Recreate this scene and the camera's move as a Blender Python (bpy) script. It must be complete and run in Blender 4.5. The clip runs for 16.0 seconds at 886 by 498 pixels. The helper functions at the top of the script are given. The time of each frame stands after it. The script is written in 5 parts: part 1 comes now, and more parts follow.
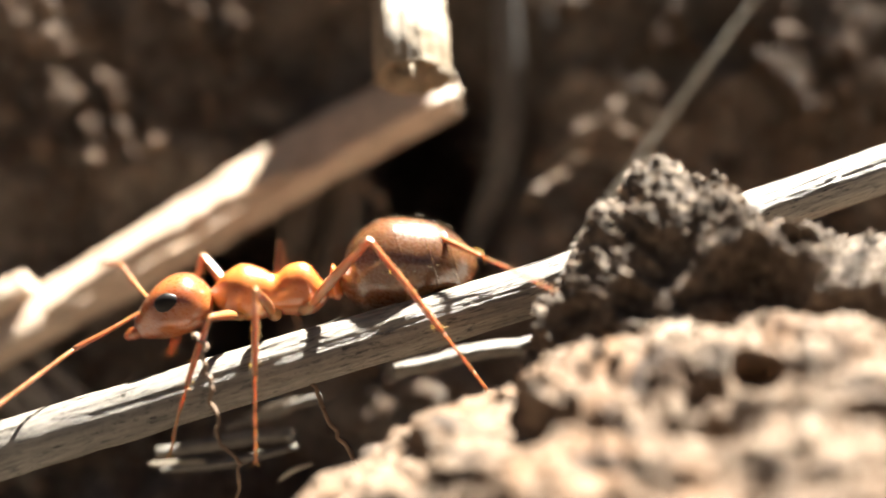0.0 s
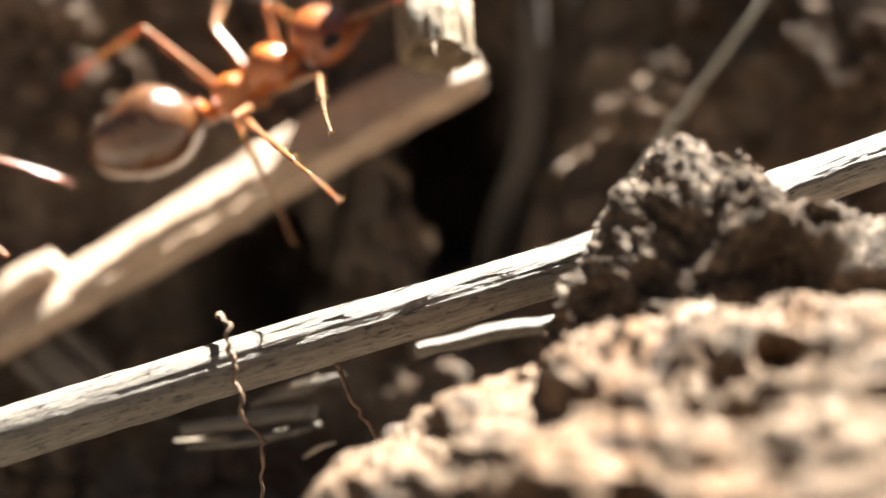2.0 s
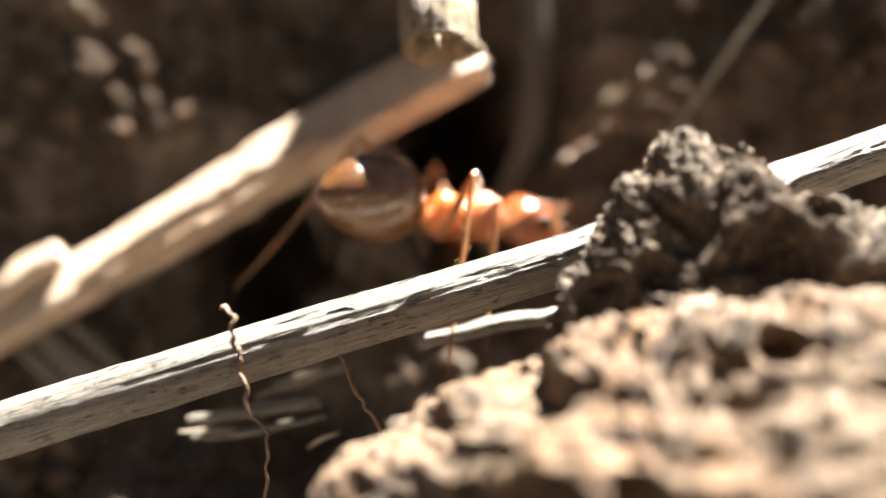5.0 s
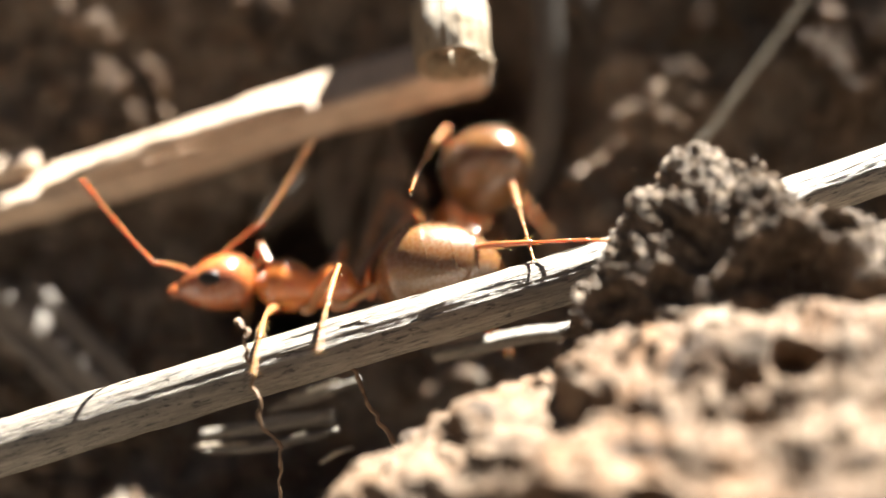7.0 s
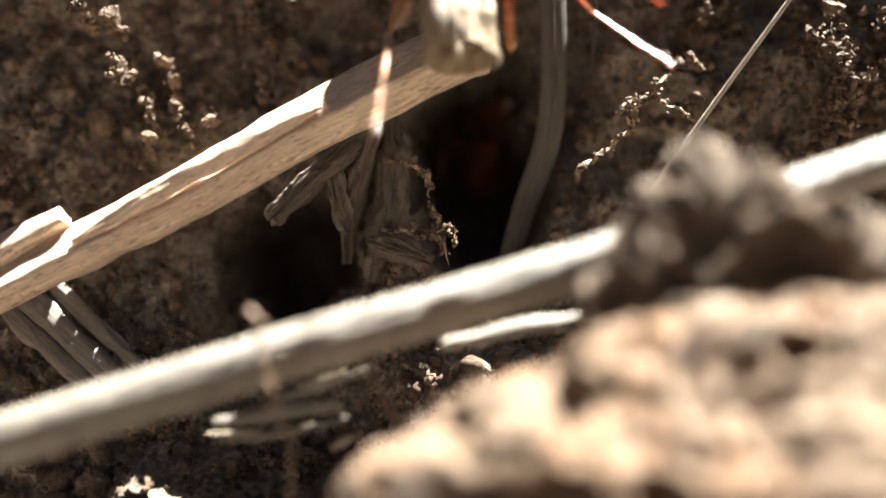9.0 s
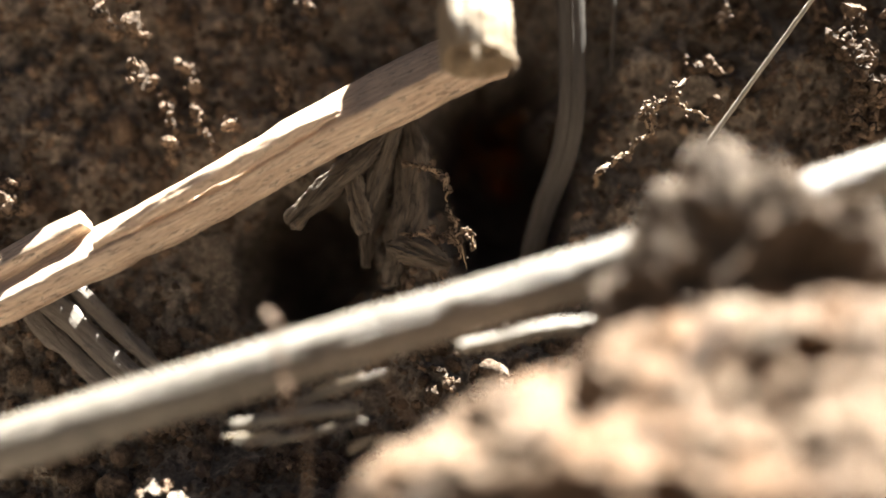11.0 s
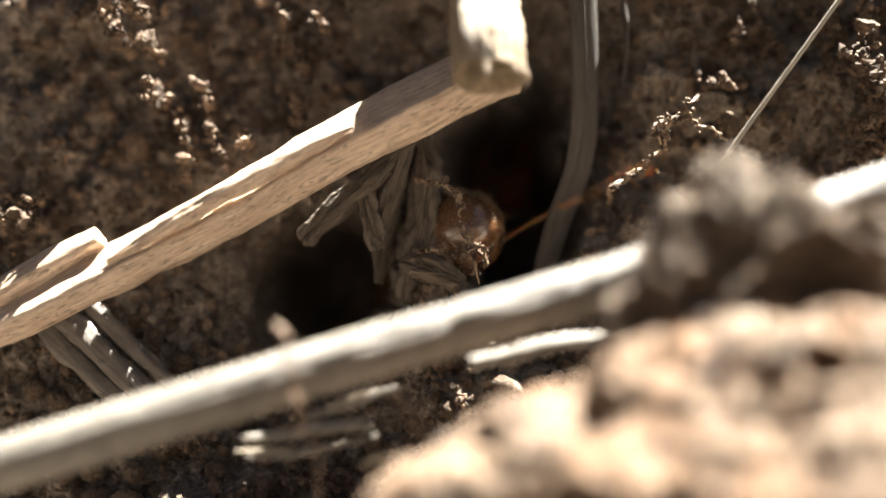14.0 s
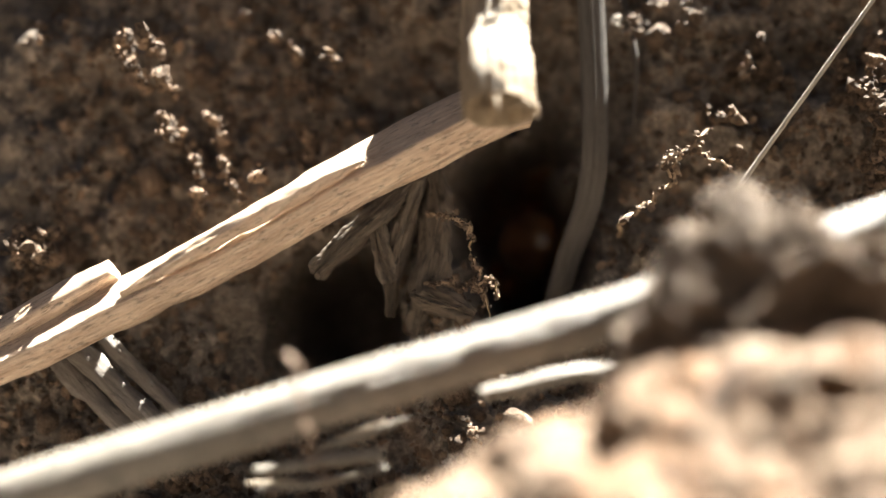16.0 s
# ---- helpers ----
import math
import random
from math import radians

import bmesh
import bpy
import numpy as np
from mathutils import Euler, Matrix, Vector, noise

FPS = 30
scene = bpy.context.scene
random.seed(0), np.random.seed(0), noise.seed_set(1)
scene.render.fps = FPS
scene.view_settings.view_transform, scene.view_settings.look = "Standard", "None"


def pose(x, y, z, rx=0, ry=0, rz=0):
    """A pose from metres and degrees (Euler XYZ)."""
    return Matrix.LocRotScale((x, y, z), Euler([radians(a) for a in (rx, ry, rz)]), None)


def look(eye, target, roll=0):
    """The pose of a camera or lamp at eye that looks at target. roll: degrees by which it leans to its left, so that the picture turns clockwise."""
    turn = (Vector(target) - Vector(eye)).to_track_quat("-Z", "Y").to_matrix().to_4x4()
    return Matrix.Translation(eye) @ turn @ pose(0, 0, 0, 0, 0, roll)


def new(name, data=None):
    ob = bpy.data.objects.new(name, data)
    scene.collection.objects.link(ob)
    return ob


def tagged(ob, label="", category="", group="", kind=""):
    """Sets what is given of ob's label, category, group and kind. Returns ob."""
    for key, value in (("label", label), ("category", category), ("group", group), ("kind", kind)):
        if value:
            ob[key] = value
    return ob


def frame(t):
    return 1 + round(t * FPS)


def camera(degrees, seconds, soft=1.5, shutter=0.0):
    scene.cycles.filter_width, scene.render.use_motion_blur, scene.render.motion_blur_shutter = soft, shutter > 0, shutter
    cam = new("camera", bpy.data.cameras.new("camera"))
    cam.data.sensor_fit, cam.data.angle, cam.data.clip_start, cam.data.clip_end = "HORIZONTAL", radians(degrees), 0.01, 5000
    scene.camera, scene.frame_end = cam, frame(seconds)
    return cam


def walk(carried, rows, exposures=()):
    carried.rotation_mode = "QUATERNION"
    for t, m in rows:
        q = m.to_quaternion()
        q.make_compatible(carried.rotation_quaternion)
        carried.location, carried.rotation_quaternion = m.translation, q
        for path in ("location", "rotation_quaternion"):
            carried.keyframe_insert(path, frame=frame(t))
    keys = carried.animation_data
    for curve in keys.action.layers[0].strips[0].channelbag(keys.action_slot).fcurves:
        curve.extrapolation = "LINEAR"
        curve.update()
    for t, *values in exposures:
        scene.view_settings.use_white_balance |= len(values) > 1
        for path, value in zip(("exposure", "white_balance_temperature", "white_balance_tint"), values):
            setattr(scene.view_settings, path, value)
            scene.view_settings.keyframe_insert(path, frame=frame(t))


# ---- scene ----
from mathutils import Quaternion
# ---- camera: sideways, ahead, up in mm; yaw and pitch in degrees ----
MM = 0.001
cam = camera(40.5, 16.0, soft=1.5, shutter=0.4)
cam.data.dof.use_dof = True
cam.data.dof.aperture_fstop = 31.0
# the focus is pulled from the lying straw back to the bank
focus = new("focus_point")
cam.data.dof.focus_object = focus
walk(cam, [(t, pose(x * MM, y * MM, z * MM, 90 + pitch, 0, yaw)) for t, x, y, z, yaw, pitch in [
    (0, -0.051, 0.194, 29.808, -1.354, 1.747),
    (0.5, 0.019, 0.171, 29.833, -0.768, 1.373),
    (1, 0.019, 0.184, 29.896, -0.503, 0.888),
    (1.5, 0.055, 0.170, 29.879, -0.226, 0.765),
    (2, 0.059, 0.160, 29.919, -0.020, 0.509),
    (2.5, 0.028, 0.155, 29.974, 0.097, 0.144),
    (3, -0.003, 0.100, 29.988, -0.033, 0.074),
    (3.5, -0.001, 0.004, 30.002, 0.000, -0.000),
    (4, -0.003, 0.102, 30.008, 0.026, -0.118),
    (6.5, 0.070, 0.062, 30.019, 0.528, 0.203),
    (7, 0.060, 0.041, 29.963, 0.780, 0.708),
    (7.5, -0.022, -0.116, 30.013, 0.694, 0.609),
    (8, -0.059, -0.245, 30.035, 0.840, 0.477),
    (8.5, -0.057, -0.361, 29.924, 0.855, 0.499),
    (9, -0.070, -0.360, 29.937, 0.863, 0.328),
    (9.5, 0.000, -0.408, 29.852, 1.294, 0.641),
    (12, 0.204, -0.351, 29.804, 2.248, 0.753),
    (12.5, 0.214, -0.310, 29.800, 2.264, 0.612),
    (13, 0.197, -0.412, 29.806, 2.295, 0.664),
    (13.5, 0.221, -0.406, 29.766, 2.648, 1.087),
    (14, 0.305, -0.380, 29.621, 3.044, 1.868),
    (14.5, 0.376, -0.350, 29.504, 3.321, 2.740),
    (15, 0.360, -0.392, 29.441, 3.353, 3.426),
    (15.5, 0.380, -0.511, 29.368, 3.534, 3.831),
    (16, 0.393, -0.504, 29.414, 3.716, 3.813),
]], exposures=[(0, 3.2), (7.5, 3.2), (8.6, 3.4), (13, 3.48), (16, 3.58)])
walk(focus, [(t, pose(0, y * MM, 30 * MM)) for t, y in [(0, 23.6), (7.2, 23.6), (7.6, 25.4), (8.0, 28.6), (8.4, 30.2), (16, 30.2)]])

# ---- light ----
SUN_TO = Vector((0.28, 0.205, 0.93)).normalized()
world = bpy.data.worlds.new("world")
scene.world = world
world.use_nodes = True
wn = world.node_tree.nodes
sky = wn.new("ShaderNodeTexSky")
sky.sky_type = "NISHITA"
sky.sun_disc = False
sky.sun_elevation = math.asin(SUN_TO.z)
sky.sun_rotation = math.atan2(SUN_TO.x, SUN_TO.y)
wn["Background"].inputs["Strength"].default_value = 0.0035
world.node_tree.links.new(sky.outputs[0], wn["Background"].inputs["Color"])
sun = new("sun", bpy.data.lights.new("sun", "SUN"))
sun.data.energy, sun.data.angle, sun.data.color = 5.0, radians(0.5), (1.0, 0.95, 0.85)
sun.matrix_world = look((0, 0, 1), Vector((0, 0, 1)) - SUN_TO)


# ---- materials ----
class Nodes:
    """A small builder for one node material; lengths in its textures are millimetres."""

    def __init__(self, name):
        self.mat = bpy.data.materials.new(name)
        self.mat.use_nodes = True
        self.tree = self.mat.node_tree
        self.bsdf = self.tree.nodes["Principled BSDF"]

    def node(self, kind, **inputs):
        n = self.tree.nodes.new(kind)
        for key, value in inputs.items():
            self.put(n.inputs[key.replace("_", " ")], value)
        return n

    def put(self, socket, value):
        if isinstance(value, bpy.types.NodeSocket):
            self.tree.links.new(value, socket)
        else:
            socket.default_value = value

    def coords(self, scale, source="Object"):
        tc = self.node("ShaderNodeTexCoord")
        mp = self.node("ShaderNodeMapping", Vector=tc.outputs[source], Scale=scale)
        return mp.outputs[0]

    def noise(self, vector, scale=1.0, detail=5.0, rough=0.6, distort=0.0):
        n = self.node("ShaderNodeTexNoise", Vector=vector, Scale=scale, Detail=detail, Roughness=rough, Distortion=distort)
        return n.outputs["Fac"]

    def cells(self, vector, scale=1.0):
        n = self.node("ShaderNodeTexVoronoi", Vector=vector, Scale=scale)
        return n

    def ramp(self, fac, *stops):
        n = self.node("ShaderNodeValToRGB", Fac=fac)
        while len(n.color_ramp.elements) < len(stops):
            n.color_ramp.elements.new(0.5)
        for e, (at, c) in zip(n.color_ramp.elements, stops):
            e.position = at
            e.color = (c, c, c, 1) if isinstance(c, (int, float)) else (*c, 1)
        return n.outputs["Color"]

    def mix(self, fac, a, b, how="MIX"):
        n = self.node("ShaderNodeMix")
        n.data_type, n.blend_type = "RGBA", how
        self.put(n.inputs[0], fac)
        for socket, value in ((n.inputs[6], a), (n.inputs[7], b)):
            self.put(socket, (*value, 1) if isinstance(value, tuple) and len(value) == 3 else value)
        return n.outputs[2]

    def math(self, how, a, b=0.0):
        n = self.node("ShaderNodeMath")
        n.operation = how
        self.put(n.inputs[0], a)
        self.put(n.inputs[1], b)
        return n.outputs[0]

    def bump(self, height, mm, strength=1.0, normal=None):
        n = self.node("ShaderNodeBump", Height=height, Distance=mm * MM, Strength=strength)
        if normal is not None:
            self.put(n.inputs["Normal"], normal)
        return n.outputs[0]

    def done(self, **inputs):
        for key, value in inputs.items():
            self.put(self.bsdf.inputs[key.replace("_", " ")], value)
        return self.mat


def soil_material(name, dark, mid, pale, glint=0.4, scatter=False, size=2.6, stain=None):
    m = Nodes(name)
    v = m.coords((1000, 1000, 1000))
    broad = m.noise(v, 0.55, 4, 0.6, 0.4)
    fine = m.noise(v, size, 8, 0.7)
    grain = m.cells(v, 7.0)
    col = m.ramp(fine, (0.32, dark), (0.52, mid), (0.72, pale))
    col = m.mix(m.ramp(broad, (0.4, 0.0), (0.65, 0.55)), col, tuple(c * 0.55 for c in mid))
    col = m.mix(m.ramp(grain.outputs["Color"], (0.6, 0.0), (0.95, 0.5)), col, pale)
    if stain:
        rust = m.noise(v, 0.42, 5, 0.62, 0.9)
        col = m.mix(m.ramp(rust, (0.48, 0.0), (0.62, 0.6)), col, stain)
        loam = m.noise(v, 0.8, 4, 0.6, 0.5)
        col = m.mix(m.ramp(loam, (0.53, 0.0), (0.62, 0.85)), col, dark)
    each = m.node("ShaderNodeNewGeometry").outputs["Random Per Island"]
    if scatter:
        col = m.mix(1.0, col, m.ramp(each, (0.0, 0.35), (0.7, 1.0), (1.0, 1.35)), "MULTIPLY")
    b = m.bump(fine, 0.25)
    b = m.bump(grain.outputs["Distance"], 0.06, 0.7, b)
    return m.done(Base_Color=col, Roughness=m.ramp(fine, (0.3, 0.95), (0.8, 0.55)), Normal=b, Specular_IOR_Level=glint)


def straw_material(name, pale, mid, dark, speck=0.5, rough=0.5):
    m = Nodes(name)
    v = m.coords((1, 1, 1), "UV")
    long = m.node("ShaderNodeMapping", Vector=v, Scale=(1.0, 0.05, 1.0)).outputs[0]
    fibre = m.noise(long, 22.0, 5, 0.7, 0.1)
    streak = m.noise(long, 7.0, 4, 0.6)
    blot = m.noise(v, 0.8, 6, 0.65, 0.6)
    short = m.node("ShaderNodeMapping", Vector=v, Scale=(1.0, 0.16, 1.0)).outputs[0]
    specks = m.noise(short, 13.0, 6, 0.78, 0.2)
    patch = m.noise(v, 1.7, 3, 0.5)
    col = m.ramp(fibre, (0.32, mid), (0.6, pale))
    col = m.mix(m.ramp(streak, (0.48, 0.0), (0.7, 0.6)), col, mid)
    col = m.mix(m.ramp(blot, (0.5, 0.0), (0.75, 0.35)), col, tuple(0.5 * a for a in mid))
    flecks = m.math("MULTIPLY", m.ramp(specks, (0.53, 0.0), (0.59, 1.0)), m.ramp(patch, (0.35, 0.3), (0.55, 1.0)))
    col = m.mix(m.math("MULTIPLY", flecks, speck), col, dark)
    b = m.bump(fibre, 0.05, 1.0)
    b = m.bump(specks, 0.05, -0.8, b)
    return m.done(Base_Color=col, Roughness=m.ramp(streak, (0.3, rough - 0.1), (0.8, rough + 0.2)), Normal=b, Specular_IOR_Level=0.75)


def cuticle_material(name, base, deep, rough=0.24, sss=0.25, coat=0.8, gloss=0.6):
    m = Nodes(name)
    v = m.coords((1000, 1000, 1000))
    broad = m.noise(v, 1.1, 3, 0.5, 0.3)
    micro = m.noise(v, 16.0, 4, 0.6)
    col = m.mix(m.ramp(broad, (0.35, 0.0), (0.65, 1.0)), base, deep)
    b = m.bump(micro, 0.004, 0.8)
    return m.done(Base_Color=col, Roughness=m.ramp(micro, (0.3, rough - 0.06), (0.7, rough + 0.1)), Normal=b, Subsurface_Weight=sss,
                  Subsurface_Radius=(1.0, 0.35, 0.1), Subsurface_Scale=0.35 * MM, Specular_IOR_Level=gloss, Coat_Weight=coat, Coat_Roughness=0.14)


SOIL = soil_material("bank_soil", (0.063, 0.0504, 0.0406), (0.203, 0.1666, 0.133), (0.476, 0.399, 0.3192))
# soil darkened so the unseen foreground throws less light back
FRONT_SOIL = soil_material("dark_front_soil", (0.012, 0.009, 0.007), (0.045, 0.034, 0.025), (0.11, 0.085, 0.065), 0.3)
FLAKE = soil_material("dull_flake", (0.056, 0.044, 0.0344), (0.152, 0.12, 0.092), (0.288, 0.24, 0.188))
GRAIN = soil_material("soil_grain", (0.075, 0.053, 0.037), (0.19, 0.132, 0.09), (0.39, 0.272, 0.185), 0.3, True)
CLOD = soil_material("dark_clod", (0.0255, 0.0179, 0.0119), (0.1275, 0.0875, 0.0577), (0.442, 0.3315, 0.2295), 0.6)
MOUND = soil_material("pale_mound", (0.03, 0.016, 0.008), (0.175, 0.108, 0.062), (0.37, 0.295, 0.22), 0.5, size=1.5, stain=(0.22, 0.108, 0.045))
STRAW = straw_material("bleached_straw", (0.2552, 0.2291, 0.1885), (0.1015, 0.087, 0.0696), (0.0087, 0.007, 0.0052), 1.0, 0.4)
WARM_STRAW = straw_material("warm_straw", (0.766, 0.6224, 0.4681), (0.4256, 0.2767, 0.1863), (0.0532, 0.0339, 0.0213), 0.75, 0.33)
PALE_STRAW = straw_material("pale_litter_straw", (0.442, 0.39, 0.3055), (0.273, 0.2145, 0.143), (0.0325, 0.0228, 0.013), 0.5)
STALK = straw_material("cut_stalk", (0.3744, 0.2952, 0.1944), (0.1872, 0.1224, 0.0648), (0.0324, 0.0216, 0.0115), 0.7, 0.6)
GREY_STRAW = straw_material("grey_straw", (0.17, 0.1445, 0.119), (0.0978, 0.0808, 0.0638), (0.034, 0.0255, 0.0213), 0.5, 0.65)
# grey straw at about half tone: the hollow's shade put into the colour
SHADED_STRAW = straw_material("shaded_straw", (0.0892, 0.0765, 0.0638), (0.0553, 0.045, 0.0365), (0.017, 0.0136, 0.011), 0.5, 0.7)
BARK = straw_material("grey_bark", (0.1615, 0.1258, 0.0918), (0.085, 0.0638, 0.0459), (0.017, 0.0127, 0.0093), 0.9, 0.75)
ROOT = straw_material("rootlet", (0.425, 0.3145, 0.204), (0.255, 0.1615, 0.0935), (0.051, 0.034, 0.0213), 0.5, 0.6)
DARK_ROOT = straw_material("dark_rootlet", (0.192, 0.116, 0.06), (0.104, 0.056, 0.028), (0.032, 0.02, 0.012), 0.5, 0.55)
NEEDLE = straw_material("pale_needle", (0.4464, 0.4176, 0.3456), (0.324, 0.288, 0.2232), (0.108, 0.0864, 0.0576), 0.3, 0.35)
ANT_BODY = cuticle_material("orange_cuticle", (0.6, 0.2, 0.04), (0.38, 0.105, 0.022), 0.3, 0.35)
ANT_HEAD = cuticle_material("red_cuticle", (0.44, 0.135, 0.036), (0.23, 0.06, 0.019), 0.28, 0.3)
ANT_LEG = cuticle_material("amber_leg", (0.4, 0.195, 0.072), (0.25, 0.105, 0.037), 0.35, 0.35)
ANT_GASTER = cuticle_material("amber_gaster", (0.165, 0.0713, 0.0277), (0.09, 0.0353, 0.0135), 0.26, 0.4, 1.0)
ANT_GOLD = cuticle_material("golden_gaster", (0.2, 0.094, 0.032), (0.115, 0.048, 0.016), 0.26, 0.4, 1.0)
ANT_DARK = cuticle_material("brown_gaster", (0.165, 0.082, 0.036), (0.095, 0.044, 0.019), 0.24, 0.3, 1.0)
EYE = cuticle_material("black_eye", (0.01, 0.008, 0.008), (0.016, 0.012, 0.01), 0.42, 0.0, coat=0.0, gloss=0.2)
BRISTLE = cuticle_material("pale_bristle", (0.35, 0.266, 0.154), (0.28, 0.196, 0.105), 0.4, 0.0)


# ---- shapes, in millimetres ----
def hash_grid(ix, iy, iz, seed):
    h = (ix * 374761393 + iy * 668265263 + iz * 2147483647 + seed * 1274126177) & 0xFFFFFFFF
    h = ((h ^ (h >> 13)) * 1274126177) & 0xFFFFFFFF
    h = ((h ^ (h >> 16)) * 2246822519) & 0xFFFFFFFF
    return ((h ^ (h >> 15)) & 0xFFFF) / 32767.5 - 1.0


def value_noise(p, seed=0):
    """Smooth noise in -1 to 1 at the rows of p."""
    i = np.floor(p).astype(np.int64)
    f = p - i
    f = f * f * f * (f * (f * 6 - 15) + 10)
    out = 0
    for a in (0, 1):
        for b in (0, 1):
            for c in (0, 1):
                w = (f[:, 0] if a else 1 - f[:, 0]) * (f[:, 1] if b else 1 - f[:, 1]) * (f[:, 2] if c else 1 - f[:, 2])
                out = out + w * hash_grid(i[:, 0] + a, i[:, 1] + b, i[:, 2] + c, seed)
    return out


def fbm(p, scale, octaves=4, seed=0, gain=0.5):
    total, amp = 0, 1.0
    q = np.asarray(p, float) * scale
    for k in range(octaves):
        total = total + amp * value_noise(q + 17.3 * k, seed + k)
        q, amp = q * 2.03, amp * gain
    return total


def mesh_of(name, verts, faces, uv=None, smooth=True):
    """A mesh from vertices in mm; uv: one pair for each face corner."""
    me = bpy.data.meshes.new(name)
    me.from_pydata((np.asarray(verts) * MM).tolist(), [], faces if isinstance(faces, list) else faces.tolist())
    if uv is not None:
        me.uv_layers.new(name="UVMap").data.foreach_set("uv", np.asarray(uv, np.float32).ravel())
    me.polygons.foreach_set("use_smooth", np.full(len(me.polygons), smooth))
    me.update()
    return me


def part(name, me, material, parent=None, label="", where=None):
    ob = new(name, me)
    if not me.materials:
        me.materials.append(material)
    if parent is not None:
        ob.parent = parent
    if where is not None:
        ob.matrix_basis = where
    if label:
        ob["label"] = label
    return ob


def thing(name, me, material, label, category, group="", kind=""):
    return tagged(part(name, me, material), label, category, group, kind)


def curve_through(points, count):
    """Points of a smooth curve through the given ones, evenly by their index."""
    p = np.asarray(points, float)
    p = np.vstack([2 * p[0] - p[1], p, 2 * p[-1] - p[-2]])
    t = np.linspace(0, len(points) - 1 - 1e-9, count)
    i = t.astype(int)
    f = (t - i)[:, None]
    a, b, c, d = p[i], p[i + 1], p[i + 2], p[i + 3]
    return 0.5 * (2 * b + (c - a) * f + (2 * a - 5 * b + 4 * c - d) * f ** 2 + (3 * b - a - 3 * c + d) * f ** 3)


def frames_along(path):
    tang = np.gradient(path, axis=0)
    tang /= np.linalg.norm(tang, axis=1)[:, None]
    side = np.cross(tang[0], (0.0, 0.3, 1.0))
    side /= np.linalg.norm(side)
    sides = []
    for t in tang:
        side = side - t * side.dot(t)
        side = side / np.linalg.norm(side)
        sides.append(side)
    sides = np.array(sides)
    return tang, sides, np.cross(tang, sides)


def tube(points, radii, rings=40, segs=16, flat=1.0, ridge=0.0, lump=0.0, seed=0, hollow=False, cut=None):
    """A round or flattened stem through points, with fibre ridges, lumps and closed ends: verts, faces, uv."""
    path = curve_through(points, rings)
    rad = np.interp(np.linspace(0, 1, rings), np.linspace(0, 1, len(radii)), radii)
    tang, side, up = frames_along(path)
    run = np.concatenate([[0], np.cumsum(np.linalg.norm(np.diff(path, axis=0), axis=1))])
    ang = np.arange(segs) / segs * 2 * math.pi
    rr = np.repeat(rad, segs)
    aa = np.tile(ang, rings)
    ss = np.repeat(run, segs)
    key = np.stack([np.cos(aa) * 1.0, np.sin(aa) * 1.0, ss * 0.02 + seed * 3.1], 1)
    if ridge:
        rr = rr + ridge * fbm(key * np.array([1, 1, 1]), 4.5, 4, seed, 0.65)
    if lump:
        rr = rr + lump * fbm(np.stack([np.cos(aa), np.sin(aa), ss * 0.9], 1), 1.2, 4, seed + 9, 0.55)
    off = rr[:, None] * (np.cos(aa)[:, None] * np.repeat(side, segs, 0) + flat * np.sin(aa)[:, None] * np.repeat(up, segs, 0))
    if cut is not None:
        over = np.clip(off @ np.array([0.0, -1.0, 0.0]) - cut * np.repeat(rad, segs), 0, None)
        off = off + np.outer(over * 0.9, (0, 1, 0))
    verts = np.repeat(path, segs, 0) + off
    verts = verts.tolist()
    faces, uv = [], []
    girth = 2 * math.pi * float(rad.mean()) / segs
    for r in range(rings - 1):
        for k in range(segs):
            n = (k + 1) % segs
            faces.append((r * segs + k, r * segs + n, (r + 1) * segs + n, (r + 1) * segs + k))
            u0, u1 = k * girth, (k + 1) * girth
            uv += [(u0, run[r]), (u1, run[r]), (u1, run[r + 1]), (u0, run[r + 1])]
    for r, out in ((0, -1), (rings - 1, 1)):
        def across(i):
            o = np.array(verts[i]) - path[r]
            return float(o @ side[r]) * 1.5, float(o @ up[r]) * 6.0

        base = len(verts)
        ring = np.array(verts[r * segs:(r + 1) * segs])
        sink = -0.5 if hollow else 0.25
        loops = [r * segs + k for k in range(segs)]
        for q, f in enumerate((0.8, 0.45)):
            inner = ring * f + path[r] * (1 - f) + tang[r] * out * rad[r] * sink * (1 - f)
            inner = inner + tang[r] * out * 0.22 * rad[r] * fbm(inner, 3.0 / max(rad[r], 0.05), 2, seed)[:, None]
            verts += inner.tolist()
            nxt = [base + q * segs + k for k in range(segs)]
            for k in range(segs):
                n = (k + 1) % segs
                quad = (loops[k], nxt[k], nxt[n], loops[n]) if out > 0 else (loops[k], loops[n], nxt[n], nxt[k])
                quad = quad[::-1] if out > 0 else quad[::-1]
                faces.append(quad)
                uv += [across(i) for i in quad]
            loops = nxt
        verts.append((path[r] + tang[r] * out * rad[r] * sink * 0.8).tolist())
        for k in range(segs):
            n = (k + 1) % segs
            faces.append((loops[k], loops[n], len(verts) - 1) if out > 0 else (loops[n], loops[k], len(verts) - 1))
            uv += [across(i) for i in faces[-1]]
    return verts, faces, uv


def joined(*pieces):
    verts, faces, uv = [], [], []
    for v, f, u in pieces:
        n = len(verts)
        verts += list(v)
        faces += [tuple(i + n for i in q) for q in f]
        uv += list(u)
    return verts, faces, uv


